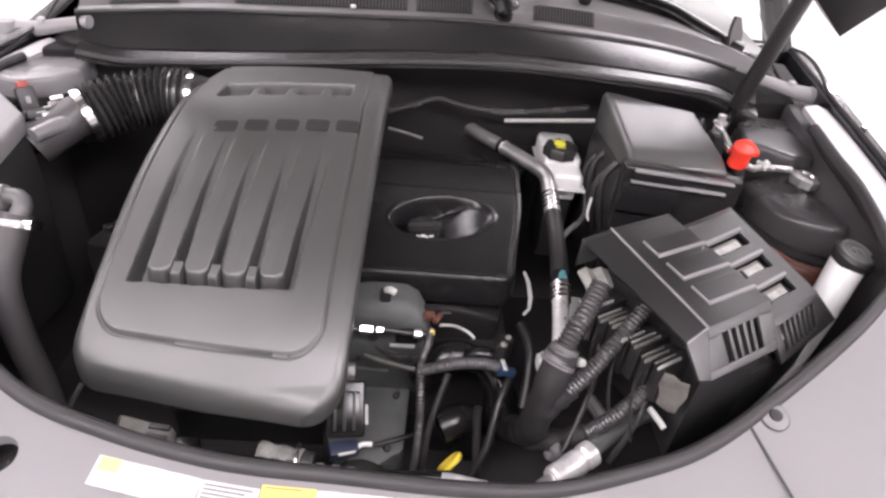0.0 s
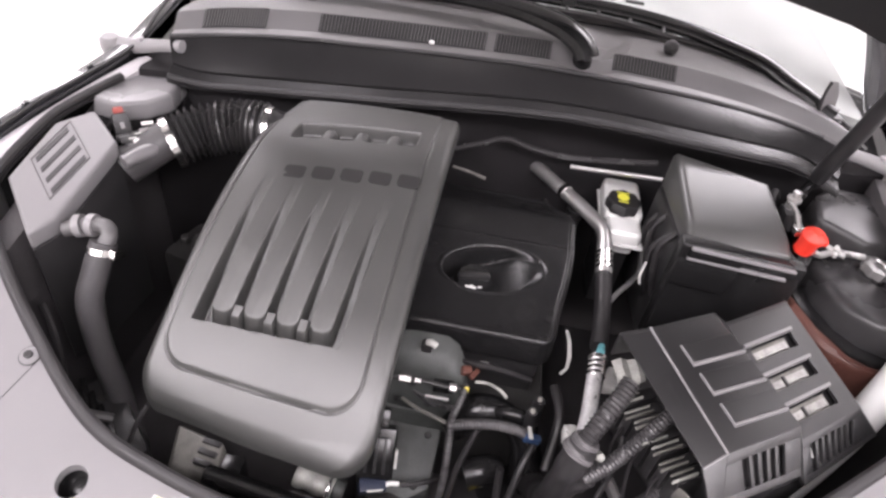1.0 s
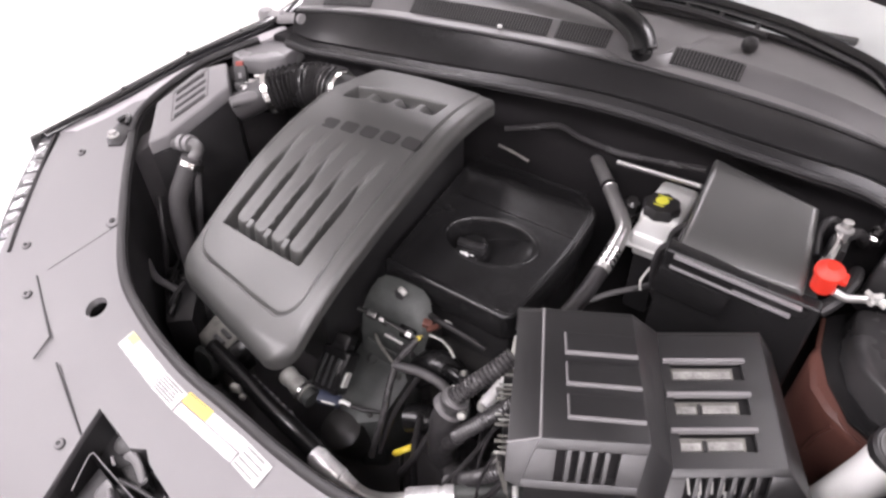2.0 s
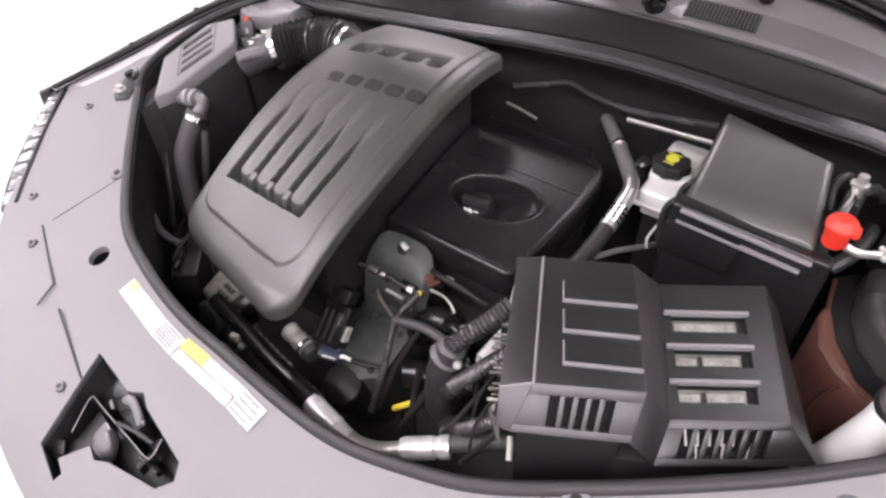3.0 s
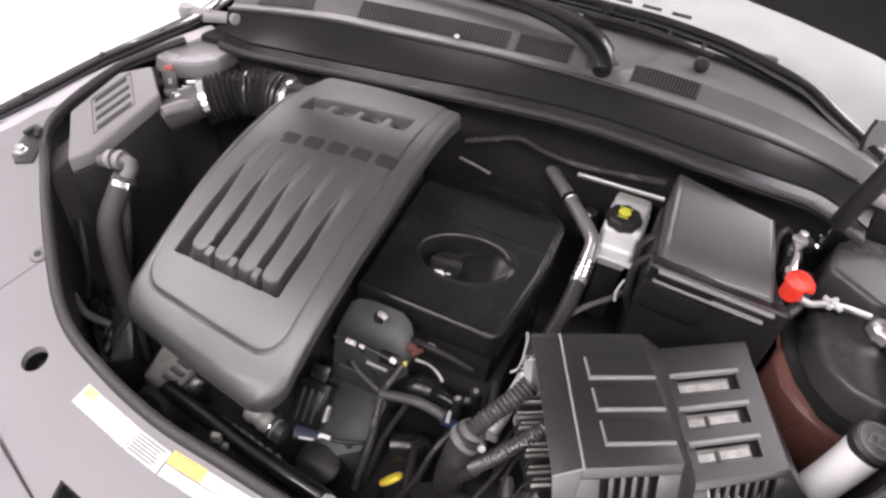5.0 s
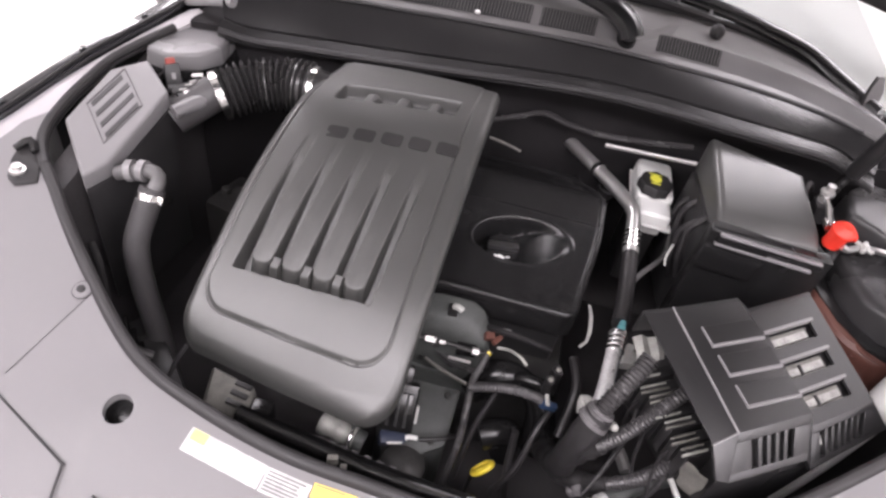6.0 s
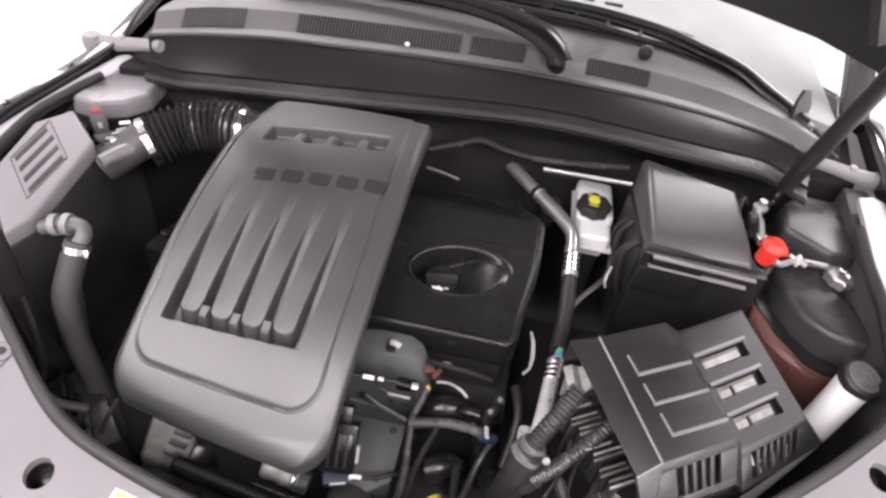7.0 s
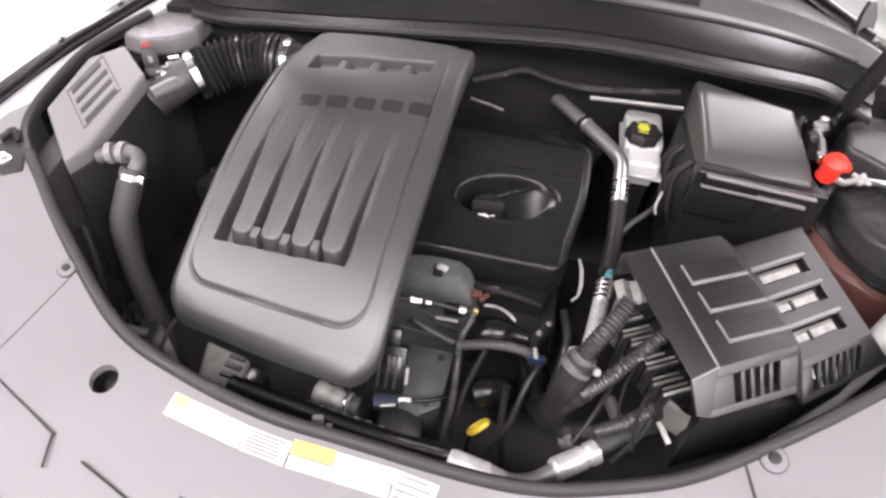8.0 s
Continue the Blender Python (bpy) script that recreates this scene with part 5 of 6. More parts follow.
# Ribs and pad edges are paler than the lid: front light painted in.
for v in (0.109, 0.068, 0.027):
    part("lid_pad", lid_strip(0.032, 0.1145, v + 0.002, v + 0.028, -0.003, 0.0022), FUSE, fuse, "raised pad")
    part("lid_rib", lid_strip(0.029, 0.1145, v - 0.0022, v + 0.0015, -0.003, 0.0040), RIBGREY, fuse, "raised rib, greyed lighter for the front light on it")
    part("pad_edge", lid_strip(0.0295, 0.0313, v, v + 0.028, -0.003, 0.0030), RIBGREY, fuse)
# slotted half: strips of sheet round three openings, with bright bars lying deep in them
SLOT0, SLOT1 = 0.162, 0.251
prev = 0.172
for k, w in enumerate((0.135, 0.0925, 0.050)):
    part("lid_sheet", slot_strip(0.151, 0.282, w - 0.004, prev, -0.005, 0.0, 0), FUSE, fuse)
    part("lid_sheet", slot_strip(0.151, SLOT0, w - 0.026, w - 0.004, -0.005, 0.0, 0), FUSE, fuse)
    part("lid_sheet", slot_strip(SLOT1, 0.282, w - 0.026, w - 0.004, -0.005, 0.0, 0), FUSE, fuse)
    # Paler grey paints the front light that this rib catches.
    part("lid_rib", slot_strip(0.153, 0.2545, w - 0.0045, w - 0.0005, -0.002, 0.0045), RIBGREY, fuse, "raised rib, greyed lighter for the front light on it")
    part("slot_floor", slot_strip(SLOT0 - 0.003, SLOT1 + 0.003, w - 0.028, w - 0.002, -0.014, -0.012), BLACK, fuse, "dark bottom of the slot")
    part("slot_insert", slot_strip(SLOT0 + 0.001, SLOT1 - 0.010, w - 0.0245, w - 0.0065, -0.012, -0.0075), DULLALU, fuse, "dull metal strip in the slot")
    part("bus_bar", slot_strip(SLOT0 + (0.004 if k == 0 else 0.034), SLOT1 - 0.014, w - 0.0215, w - 0.0115, -0.0076, -0.0055), CARRIER, fuse, "pale fuse carrier")
    if k:
        part("slot_post", slot_strip(SLOT0 + 0.029, SLOT0 + 0.032, w - 0.0235, w - 0.010, -0.0076, -0.0045), FUSE, fuse, "dark divider")
        part("carrier_stub", slot_strip(SLOT0 + 0.003, SLOT0 + 0.026, w - 0.0215, w - 0.0125, -0.0076, -0.0062), CARRIER, fuse, "bright contact strip")
    prev = w - 0.026
part("lid_sheet", slot_strip(0.151, 0.282, 0.006, prev, -0.005, 0.0, 0), FUSE, fuse)
part("slot_tray", slot_strip(0.153, 0.280, 0.010, 0.168, -0.020, -0.0165, 0), BLACK, fuse, "black tray under the slots")


def front_frame(tl, tr, bl, br, n, top, low, a0, a1, lattice):
    """A sloping face between four corners with a row of leaning openings, 5 mm thick."""
    tl, tr, bl, br = Vector(tl), Vector(tr), Vector(bl), Vector(br)
    normal = (tr - tl).cross(tl - bl).normalized()

    def spot(f, a, h=0.0):
        return tl.lerp(tr, f).lerp(bl.lerp(br, f), a) + normal * h

    def piece(c, h=0.0, thick=0.005):
        return plate([spot(f, a, h) for f, a in c], thick, 0.0006)

    def slot_x(k, a):
        g = (a - a0) / (a1 - a0)
        s0, s1 = top[0] + (low[0] - top[0]) * g, top[1] + (low[1] - top[1]) * g
        return s0 + (s1 - s0) * k

    part("front_rail", piece([(0, 0), (1, 0), (1, a0), (0, a0)]), FUSE, fuse)
    part("front_rail", piece([(0, a1), (1, a1), (1, 1), (0, 1)]), FUSE, fuse)
    part("front_bar", piece([(0, a0), (slot_x(0, a0), a0), (slot_x(0, a1), a1), (0, a1)]), FUSE, fuse)
    part("front_bar", piece([(slot_x(1, a0), a0), (1, a0), (1, a1), (slot_x(1, a1), a1)]), FUSE, fuse)
    for k in range(1, n):
        b0, b1 = (k - 0.20) / n, (k + 0.20) / n
        part("front_bar", piece([(slot_x(b0, a0), a0), (slot_x(b1, a0), a0), (slot_x(b1, a1), a1), (slot_x(b0, a1), a1)]), FUSE, fuse, "bar between openings")
    # Black sheet paints the deep shade behind the openings.
    part("vent_back", piece([(top[0] - 0.05, a0 - 0.08), (top[1] + 0.05, a0 - 0.08), (low[1] + 0.04, a1 + 0.06), (low[0] - 0.04, a1 + 0.06)], -0.011, 0.001), FELT, fuse, "black sheet painting the shade behind the openings")
    if lattice:
        for k in range(n):
            b0, b1 = (k + 0.2) / n, (k + 0.8) / n
            part("lattice_bar", tube([spot(slot_x(b0, a0), a0, -0.005), spot(slot_x(b1, a1), (a0 + a1) * 0.55, -0.005)], 0.0014, 5, 0.02), PALEGREY, fuse, "pale lattice bar")
            if k % 2:
                part("lattice_bar", tube([spot(slot_x(b0, a0), (a0 + a1) * 0.5, -0.006), spot(slot_x(b1, a1), a1, -0.006)], 0.0014, 5, 0.02), PALEGREY, fuse, "pale lattice bar")


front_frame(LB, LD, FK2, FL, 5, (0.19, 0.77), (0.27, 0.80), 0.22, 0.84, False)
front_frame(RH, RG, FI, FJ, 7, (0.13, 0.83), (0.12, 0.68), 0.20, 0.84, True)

# connectors under its flank
for k in range(7):
    v = 0.006 + 0.0185 * k
    dz = 0.006 * (k % 2)
    con = part("connector", box(-0.040, 0.010, v, v + 0.0155, 0.965 - dz, 1.022 - dz, 0.003, m=FM), BLACK, fuse, "black wire connector")
    for j in range(2):
        part("connector_fin", box(-0.050 + 0.004 * j, -0.012 + 0.003 * (k % 3), v + 0.002 + 0.0078 * j, v + 0.0046 + 0.0078 * j, 1.021 - dz, 1.0265 - dz - 0.002 * j, 0.0008, 1, m=FM), DULLALU if (k + j) % 3 else OLDALU, con, "pale fin")
    if k % 2:
        part("connector_wire", tube([fpt(-0.034, v + 0.009, 1.0 - dz), fpt(-0.050, v + 0.004, 0.985 - dz), fpt(-0.064, v - 0.012, 0.955), fpt(-0.070, v - 0.03, 0.925)], 0.0022, 6), FELT, con)
part("heat_shield", loft([[(0.180, 0.724, 1.036), (0.187, 0.705, 1.030), (0.192, 0.686, 1.022)], [(0.190, 0.728, 1.041), (0.197, 0.708, 1.033), (0.202, 0.690, 1.028)], [(0.200, 0.730, 1.036), (0.206, 0.712, 1.031), (0.211, 0.697, 1.024)], [(0.210, 0.731, 1.041), (0.215, 0.716, 1.036), (0.219, 0.703, 1.030)], [(0.220, 0.731, 1.037), (0.224, 0.719, 1.033), (0.226, 0.708, 1.028)]], thick=0.002), OLDALU, fuse, "crumpled pale metal shield")
part("bracket", loft([[(0.252, 0.566, 1.022), (0.258, 0.558, 1.026), (0.266, 0.553, 1.022), (0.274, 0.548, 1.024)], [(0.250, 0.566, 1.006), (0.260, 0.556, 1.008), (0.267, 0.556, 1.004), (0.276, 0.546, 1.005)], [(0.256, 0.567, 0.990), (0.261, 0.561, 0.988), (0.270, 0.555, 0.990), (0.275, 0.551, 0.986)], [(0.258, 0.568, 0.972), (0.264, 0.561, 0.972), (0.270, 0.560, 0.968), (0.276, 0.554, 0.972)]], thick=0.003), DULLALU, fuse, "crumpled bright metal bracket")

# ---- wiring looms ----
def loom(name_label, path, r, mate, rib=0.0025, pitch=0.007, ends=None):
    ob = empty("wiring_loom", name_label, "wiring loom", "wiring looms")
    part("loom_tube", tube(path, r, 14, rib=rib, pitch=pitch), mate, ob)
    return ob


loom("thick corrugated black wiring loom to the fuse box", [(0.200, 0.686, 1.046), (0.186, 0.664, 1.030), (0.166, 0.638, 1.010), (0.152, 0.619, 0.994)], 0.0108, LOOM, 0.0022, 0.0062)
loom("corrugated black wiring loom to the fuse box", [(0.247, 0.650, 1.043), (0.222, 0.630, 1.018), (0.190, 0.610, 0.976), (0.164, 0.604, 0.938), (0.146, 0.606, 0.905)], 0.0085, LOOM, 0.0018, 0.0052)
loom("corrugated black wiring loom to the fuse box", [(0.286, 0.610, 1.000), (0.254, 0.590, 0.970), (0.226, 0.577, 0.940), (0.194, 0.582, 0.890), (0.168, 0.598, 0.850)], 0.0085, LOOM, 0.0017, 0.0050)
trunk = empty("main_loom", "thick taped black wiring trunk in front of the engine", "wiring loom")


def lumpy(r0, r1, seed):
    return lambda t: r0 + (r1 - r0) * t + 0.0011 * math.sin(19 * t + seed) + 0.0006 * math.sin(53 * t + 2 * seed)


part("taped_trunk", tube([(0.154, 0.622, 0.991), (0.148, 0.614, 0.967), (0.141, 0.609, 0.930), (0.138, 0.609, 0.890), (0.138, 0.616, 0.852), (0.134, 0.645, 0.812), (0.127, 0.70, 0.755), (0.122, 0.75, 0.70)], lumpy(0.0190, 0.020, 0.4), 20), TAPE, trunk)
part("trunk_branch", tube([(0.170, 0.604, 0.946), (0.154, 0.606, 0.918), (0.140, 0.608, 0.890)], lumpy(0.0115, 0.017, 1.7), 16), TAPE, trunk)
part("trunk_branch", tube([(0.200, 0.580, 0.898), (0.176, 0.594, 0.862), (0.158, 0.606, 0.842), (0.140, 0.622, 0.832)], lumpy(0.0115, 0.018, 3.1), 16), TAPE, trunk)
part("tape_end", tube([(0.1565, 0.625, 0.996), (0.148, 0.616, 0.976)], lambda t: 0.0170 + 0.0052 * t + 0.0010 * math.sin(40 * t), 18, 0.002), DUSTY, trunk, "frayed dusty end of cloth tape")
part("tape_fold", tube([(0.176, 0.583, 0.861), (0.166, 0.590, 0.846), (0.164, 0.586, 0.834)], lumpy(0.012, 0.009, 5.2), 12), DUSTY, trunk, "loose dusty fold of tape")
tagged(link("loom_tie", lathe([(0.001, -0.008), (0.005, -0.007), (0.0065, 0.0), (0.005, 0.007), (0.001, 0.008)], 12, at(0.172, 0.611, 0.985, 20, 50, 0)), OLDALU), "small pale cable tie head between the looms", "cable tie")

# ---- coolant tank and washer filler ----
coolant = empty("coolant_tank", "brown translucent coolant tank with a black domed cover", "coolant tank")
part("tank", prism([(0.512, 0.985), (0.527, 0.922), (0.552, 0.893), (0.600, 0.862), (0.655, 0.865), (0.66, 1.0), (0.60, 1.05), (0.53, 1.03)], 0.78, lambda x, y: 0.972 + 0.03 * (y - 0.9), 0.016, 3), BROWN, coolant, "brown tank")
part("dome", prism([(0.540, 1.070), (0.547, 0.985), (0.566, 0.935), (0.598, 0.902), (0.640, 0.885), (0.670, 0.90), (0.664, 0.985), (0.615, 1.075)], 0.968, lambda x, y: 1.030 - 1.2 * max(0.0, 0.60 - x) ** 1.0 * 0.2, 0.024, 5, inset=0.008), DOME, coolant, "black dome")
part("flange", prism([(0.518, 1.060), (0.525, 0.985), (0.544, 0.934), (0.578, 0.886), (0.612, 0.868), (0.672, 0.872), (0.672, 0.985), (0.61, 1.08), (0.54, 1.085)], 0.966, 0.976, 0.003), SATIN, coolant, "wide black flange")
part("flange_lip", tube([(0.517, 1.06, 0.968), (0.524, 0.985, 0.968), (0.543, 0.933, 0.968), (0.577, 0.884, 0.968), (0.612, 0.866, 0.968), (0.66, 0.869, 0.968)], 0.004, 8), BROWN, coolant, "pale brown rim")
part("cap_neck", lathe([(0.02, 0), (0.02, 0.05)], 20, at(0.637, 1.03, 0.985)), DOME, coolant)
part("pressure_cap", lathe([(0.023, 0), (0.024, 0.014), (0.020, 0.018), (0.012, 0.019), (0.010, 0.016), (0.001, 0.016)], 32, at(0.637, 1.03, 1.033, 0, 0, 8), 0.0018, 8), ALU, coolant, "bright ribbed cap")
part("tank_rib", tube([(0.553, 0.889, 0.88), (0.556, 0.887, 0.92), (0.566, 0.884, 0.955)], 0.003, 6), BROWN, coolant)
washer = empty("washer_filler", "white washer fluid filler neck with black cap", "filler neck")
part("neck", tube([(0.620, 0.828, 1.014), (0.610, 0.817, 0.975), (0.586, 0.792, 0.92), (0.55, 0.76, 0.84), (0.52, 0.74, 0.74)], lambda t: 0.026 - 0.006 * t, 20), WHITE, washer)
WM = at(0.621, 0.831, 1.014, 0, 10, 8)
part("cap", lathe([(0.030, 0), (0.031, 0.014), (0.028, 0.018), (0.001, 0.018)], 28, WM), BLACK, washer, "black snap cap")
part("cap_symbol", join(lathe([(0.0245, 0.0182), (0.0245, 0.0192), (0.0225, 0.0192), (0.0225, 0.0182)], 28, WM), box(-0.012, 0.012, -0.008, -0.006, 0.0182, 0.0192, 0, m=WM), tube([WM @ Vector(p) for p in ((-0.012, -0.006, 0.0188), (-0.008, 0.007, 0.0188), (0.008, 0.007, 0.0188), (0.012, -0.006, 0.0188))], 0.0012, 5), box(-0.001, 0.001, -0.004, 0.010, 0.0182, 0.0192, 0, m=WM)), INKGREY, washer, "grey washer symbol")
part("cap_tab", box(0.024, 0.046, -0.006, 0.006, 0.004, 0.012, 0.002, m=WM), SEAL, washer)

# ---- engine front ----
block = empty("engine_block", "dark cast engine block below the covers", "engine")
part("block", box(-0.40, 0.14, 0.765, 1.08, 0.45, 0.80, 0.02), DARKMETAL, block)
part("timing_cover", prism([(-0.142, 0.675), (-0.122, 0.640), (-0.06, 0.632), (-0.024, 0.655), (-0.020, 0.735), (-0.025, 0.780), (-0.142, 0.780)], 0.55, lambda x, y: 0.779 + 0.42 * (y - 0.733), 0.006), CAST, block, "grey-green cast cover")
for bx, by in ((-0.138, 0.690), (-0.048, 0.655), (-0.040, 0.728)):
    part("cover_bolt", lathe([(0.006, 0), (0.006, 0.005), (0.004, 0.0065), (0.001, 0.0065)], 6, at(bx, by, 0.777 + 0.42 * (by - 0.733), 0, 23, 0)), DARKMETAL, block)
# Black ring on the solid cover paints the shade in a bolt hole.
part("cover_bolt_hole", lathe([(0.010, 0), (0.010, 0.003), (0.008, 0.003), (0.007, 0.0005), (0.001, 0.0005)], 18, at(-0.104, 0.733, 0.778, 0, 23, 0)), BLACK, block, "black ring painting the shade of a round hole")


WALL = [(0.738, 0.776), (0.743, 0.800), (0.750, 0.845), (0.757, 0.880), (0.766, 0.902), (0.782, 0.914), (0.806, 0.922)]
rows = []
for x, lift, back in ((-0.132, -0.030, 0.75), (-0.126, -0.010, 0.85), (-0.112, 0.0, 0.95), (-0.088, 0.002, 1.0), (-0.060, 0.003, 1.0), (-0.036, 0.002, 1.0), (-0.018, -0.004, 0.9), (-0.004, -0.022, 0.7), (0.004, -0.045, 0.5)):
    rows.append([(x, 0.738 + (y - 0.738) * back, 0.776 + (z - 0.776) * (0.146 + lift) / 0.146) for y, z in WALL])
part("head_wall", loft(rows, thick=-0.006), CAST, block, "grey-green cast wall behind the injector fittings")
part("wall_foot", prism([(-0.13, 0.755), (-0.005, 0.755), (0.0, 0.81), (-0.13, 0.81)], 0.70, 0.860, 0.006), DARKMETAL, block)
# Black rings on the solid wall paint the shade of holes.
for bx, by, bz, r in ((-0.080, 0.753, 0.872, 0.008), (-0.100, 0.746, 0.832, 0.005), (-0.050, 0.747, 0.835, 0.006)):
    part("wall_hole", lathe([(r, -0.004), (r, 0.0022), (r * 0.8, 0.0022), (r * 0.7, 0.0006), (0.001, 0.0006)], 16, at(bx, by, bz, 0, 76, 0)), BLACK, block, "black ring painting the shade of a round hole")
# Proud black plug paints the shade of an opening.
part("wall_opening", box(-0.017, 0.015, -0.012, 0.012, -0.004, 0.0045, 0.003, m=at(-0.030, 0.7535, 0.876, 8, 74, 0)), GLOSSBLACK, block, "black plug painting the shade of an opening in the wall")
part("wall_rib", tube([(-0.118, 0.744, 0.815), (-0.090, 0.7445, 0.812), (-0.055, 0.7445, 0.811)], 0.004, 8), CAST, block)
part("round_cover", lathe([(0.040, -0.05), (0.040, 0.004), (0.036, 0.012), (0.024, 0.018), (0.001, 0.020)], 28, at(-0.082, 0.618, 0.715, 0, 20, 0)), DARKMETAL, block, "round dark end of the pump")

injector = empty("fuel_rail", "bright steel injector fittings on the engine front", "fuel rail")
part("rail", tube([(-0.118, 0.730, 0.904), (-0.06, 0.737, 0.900), (-0.03, 0.738, 0.896), (0.0, 0.741, 0.894)], 0.0036, 10), DARKMETAL, injector)
part("fitting", tube([(-0.098, 0.733, 0.904), (-0.081, 0.735, 0.902)], 0.0072, 6), STEEL, injector)
part("fitting", tube([(-0.075, 0.7355, 0.9015), (-0.066, 0.7365, 0.9005)], 0.0055, 6), STEEL, injector)
part("fitting_nut", tube([(-0.022, 0.7385, 0.8955), (-0.012, 0.7395, 0.8945)], 0.0062, 6), ALU, injector)
part("lower_rail", tube([(-0.055, 0.722, 0.886), (-0.02, 0.724, 0.884)], 0.0028, 8), ALU, injector)
part("stub", box(-0.074, -0.058, 0.776, 0.790, 0.900, 0.934, 0.003), BLACK, injector)
part("stub_tip", tube([(-0.066, 0.783, 0.934), (-0.060, 0.780, 0.938), (-0.052, 0.778, 0.935)], 0.0052, 8), PALEGREY, injector, "pale tip")
part("small_fitting", tube([(0.019, 0.788, 0.900), (0.031, 0.786, 0.903)], 0.0058, 8), PALEGREY, injector, "pale fitting")
part("brown_plug", join(box(-0.008, 0.008, -0.006, 0.006, -0.006, 0.006, 0.002, m=at(-0.001, 0.768, 0.904, 20, 15, 10)), box(-0.004, 0.004, -0.010, 0.010, -0.004, 0.003, 0.0015, m=at(0.012, 0.764, 0.905, -30, 0, 10))), BROWN, injector, "dark red-brown plug")
tagged(link("yellow_clip", lathe([(0.0042, 0), (0.0042, 0.009), (0.002, 0.010), (0.002, 0.001)], 12, at(0.003, 0.744, 0.896, 0, 60, 0)), YELLOW), "small yellow wire clip", "clip")
wires = [([(0.003, 0.744, 0.899), (-0.002, 0.722, 0.890), (-0.010, 0.698, 0.874), (-0.008, 0.672, 0.845), (-0.006, 0.645, 0.790), (-0.012, 0.610, 0.71)], 0.0052, LOOM, "black wire sleeve"), ([(-0.012, 0.692, 0.868), (0.012, 0.694, 0.876), (0.045, 0.693, 0.888), (0.078, 0.689, 0.894), (0.096, 0.686, 0.892)], 0.0070, HOSE, "ribbed dark grey sleeve"), ([(0.014, 0.752, 0.902), (0.035, 0.756, 0.899), (0.055, 0.752, 0.893), (0.066, 0.746, 0.886)], 0.0026, OLDALU, "thin bright wire"), ([(0.07, 0.65, 0.85), (0.075, 0.62, 0.78), (0.09, 0.60, 0.70)], 0.0055, RUBBER, "black wire"), ([(0.140, 0.79, 0.88), (0.150, 0.74, 0.87), (0.14, 0.68, 0.82)], 0.0075, RUBBER, "black cable"), ([(-0.066, 0.634, 0.779), (-0.040, 0.640, 0.784), (-0.010, 0.660, 0.775)], 0.0035, RUBBER, "thin black wire"), ([(-0.090, 0.736, 0.850), (-0.074, 0.724, 0.855), (-0.048, 0.709, 0.862), (-0.018, 0.694, 0.870)], 0.0030, DULLALU, "thin dull metal rod")]
for path, r, mate, lab in wires:
    ribbed = mate is LOOM or mate is HOSE
    tagged(link("wire", tube(path, r, 12, rib=0.0012 if ribbed else 0, pitch=0.005), mate), lab + " at the engine front", "wire")
blue_plug = empty("blue_plug", "small blue wire plug with a white latch", "plug")
part("body", box(-0.013, 0.013, -0.0055, 0.0055, -0.006, 0.006, 0.002, m=at(0.106, 0.684, 0.887, 10, 0, 20)), BLUE, blue_plug)
part("latch", box(-0.003, 0.003, -0.010, 0.010, 0.005, 0.0085, 0.001, m=at(0.100, 0.686, 0.890, 10, 0, 20)), PALEGREY, blue_plug, "pale latch")
manifold = empty("thermostat_housing", "black rounded housing between the wires", "engine part")
part("housing", tube([(-0.005, 0.735, 0.80), (0.03, 0.745, 0.845), (0.075, 0.745, 0.842), (0.11, 0.72, 0.81), (0.12, 0.69, 0.75)], lambda t: 0.023 + 0.004 * math.sin(9 * t), 18), GLOSSBLACK, manifold)
part("lower_bell", tube([(0.025, 0.67, 0.78), (0.05, 0.68, 0.785), (0.07, 0.69, 0.77), (0.075, 0.70, 0.70)], 0.024, 18), GLOSSBLACK, manifold)
part("elbow", tube([(0.06, 0.735, 0.862), (0.078, 0.730, 0.872), (0.098, 0.728, 0.866), (0.11, 0.725, 0.84)], 0.011, 12), GLOSSBLACK, manifold)
for bx, by, bz in ((0.118, 0.762, 0.880), (0.103, 0.720, 0.905), (0.110, 0.748, 0.868)):
    part("bolt", lathe([(0.0045, 0), (0.0045, 0.005), (0.001, 0.006)], 6, at(bx, by, bz - 0.004, 0, 30, 0)), DULLALU, manifold)
part("bolt_boss", join(lathe([(0.010, -0.05), (0.009, -0.004)], 12, at(0.118, 0.762, 0.880)), lathe([(0.009, -0.06), (0.008, -0.004)], 12, at(0.103, 0.720, 0.905)), lathe([(0.010, -0.05), (0.009, -0.004)], 12, at(0.110, 0.748, 0.868))), BLACK, manifold, "black bolt bosses")
dipstick = empty("dipstick", "yellow ringed engine oil dipstick", "dipstick")
ring = [Vector((0.042, 0.634, 0.747)) + 0.0165 * math.cos(a) * Vector((0.66, 0.60, 0.35)) + 0.0155 * math.sin(a) * Vector((-0.39, 0.38, -0.83)) for a in np.linspace(0, 2 * math.pi, 21)]
part("ring", tube(ring, 0.0050, 8), YELLOW, dipstick)
part("stem", tube([(0.036, 0.640, 0.735), (0.030, 0.640, 0.70), (0.028, 0.63, 0.60)], 0.004, 8), DARKMETAL, dipstick)

# ---- below the front edge ----
frontpipe = empty("radiator_pipe", "black pipe with pale sleeves along the front of the bay", "pipe")
part("pipe_run", tube([(-0.33, 0.572, 0.818), (-0.21, 0.547, 0.838), (-0.14, 0.531, 0.850), (-0.06, 0.515, 0.868), (0.0, 0.500, 0.893), (0.02, 0.494, 0.903)], 0.0142, 20), GLOSSBLACK, frontpipe)
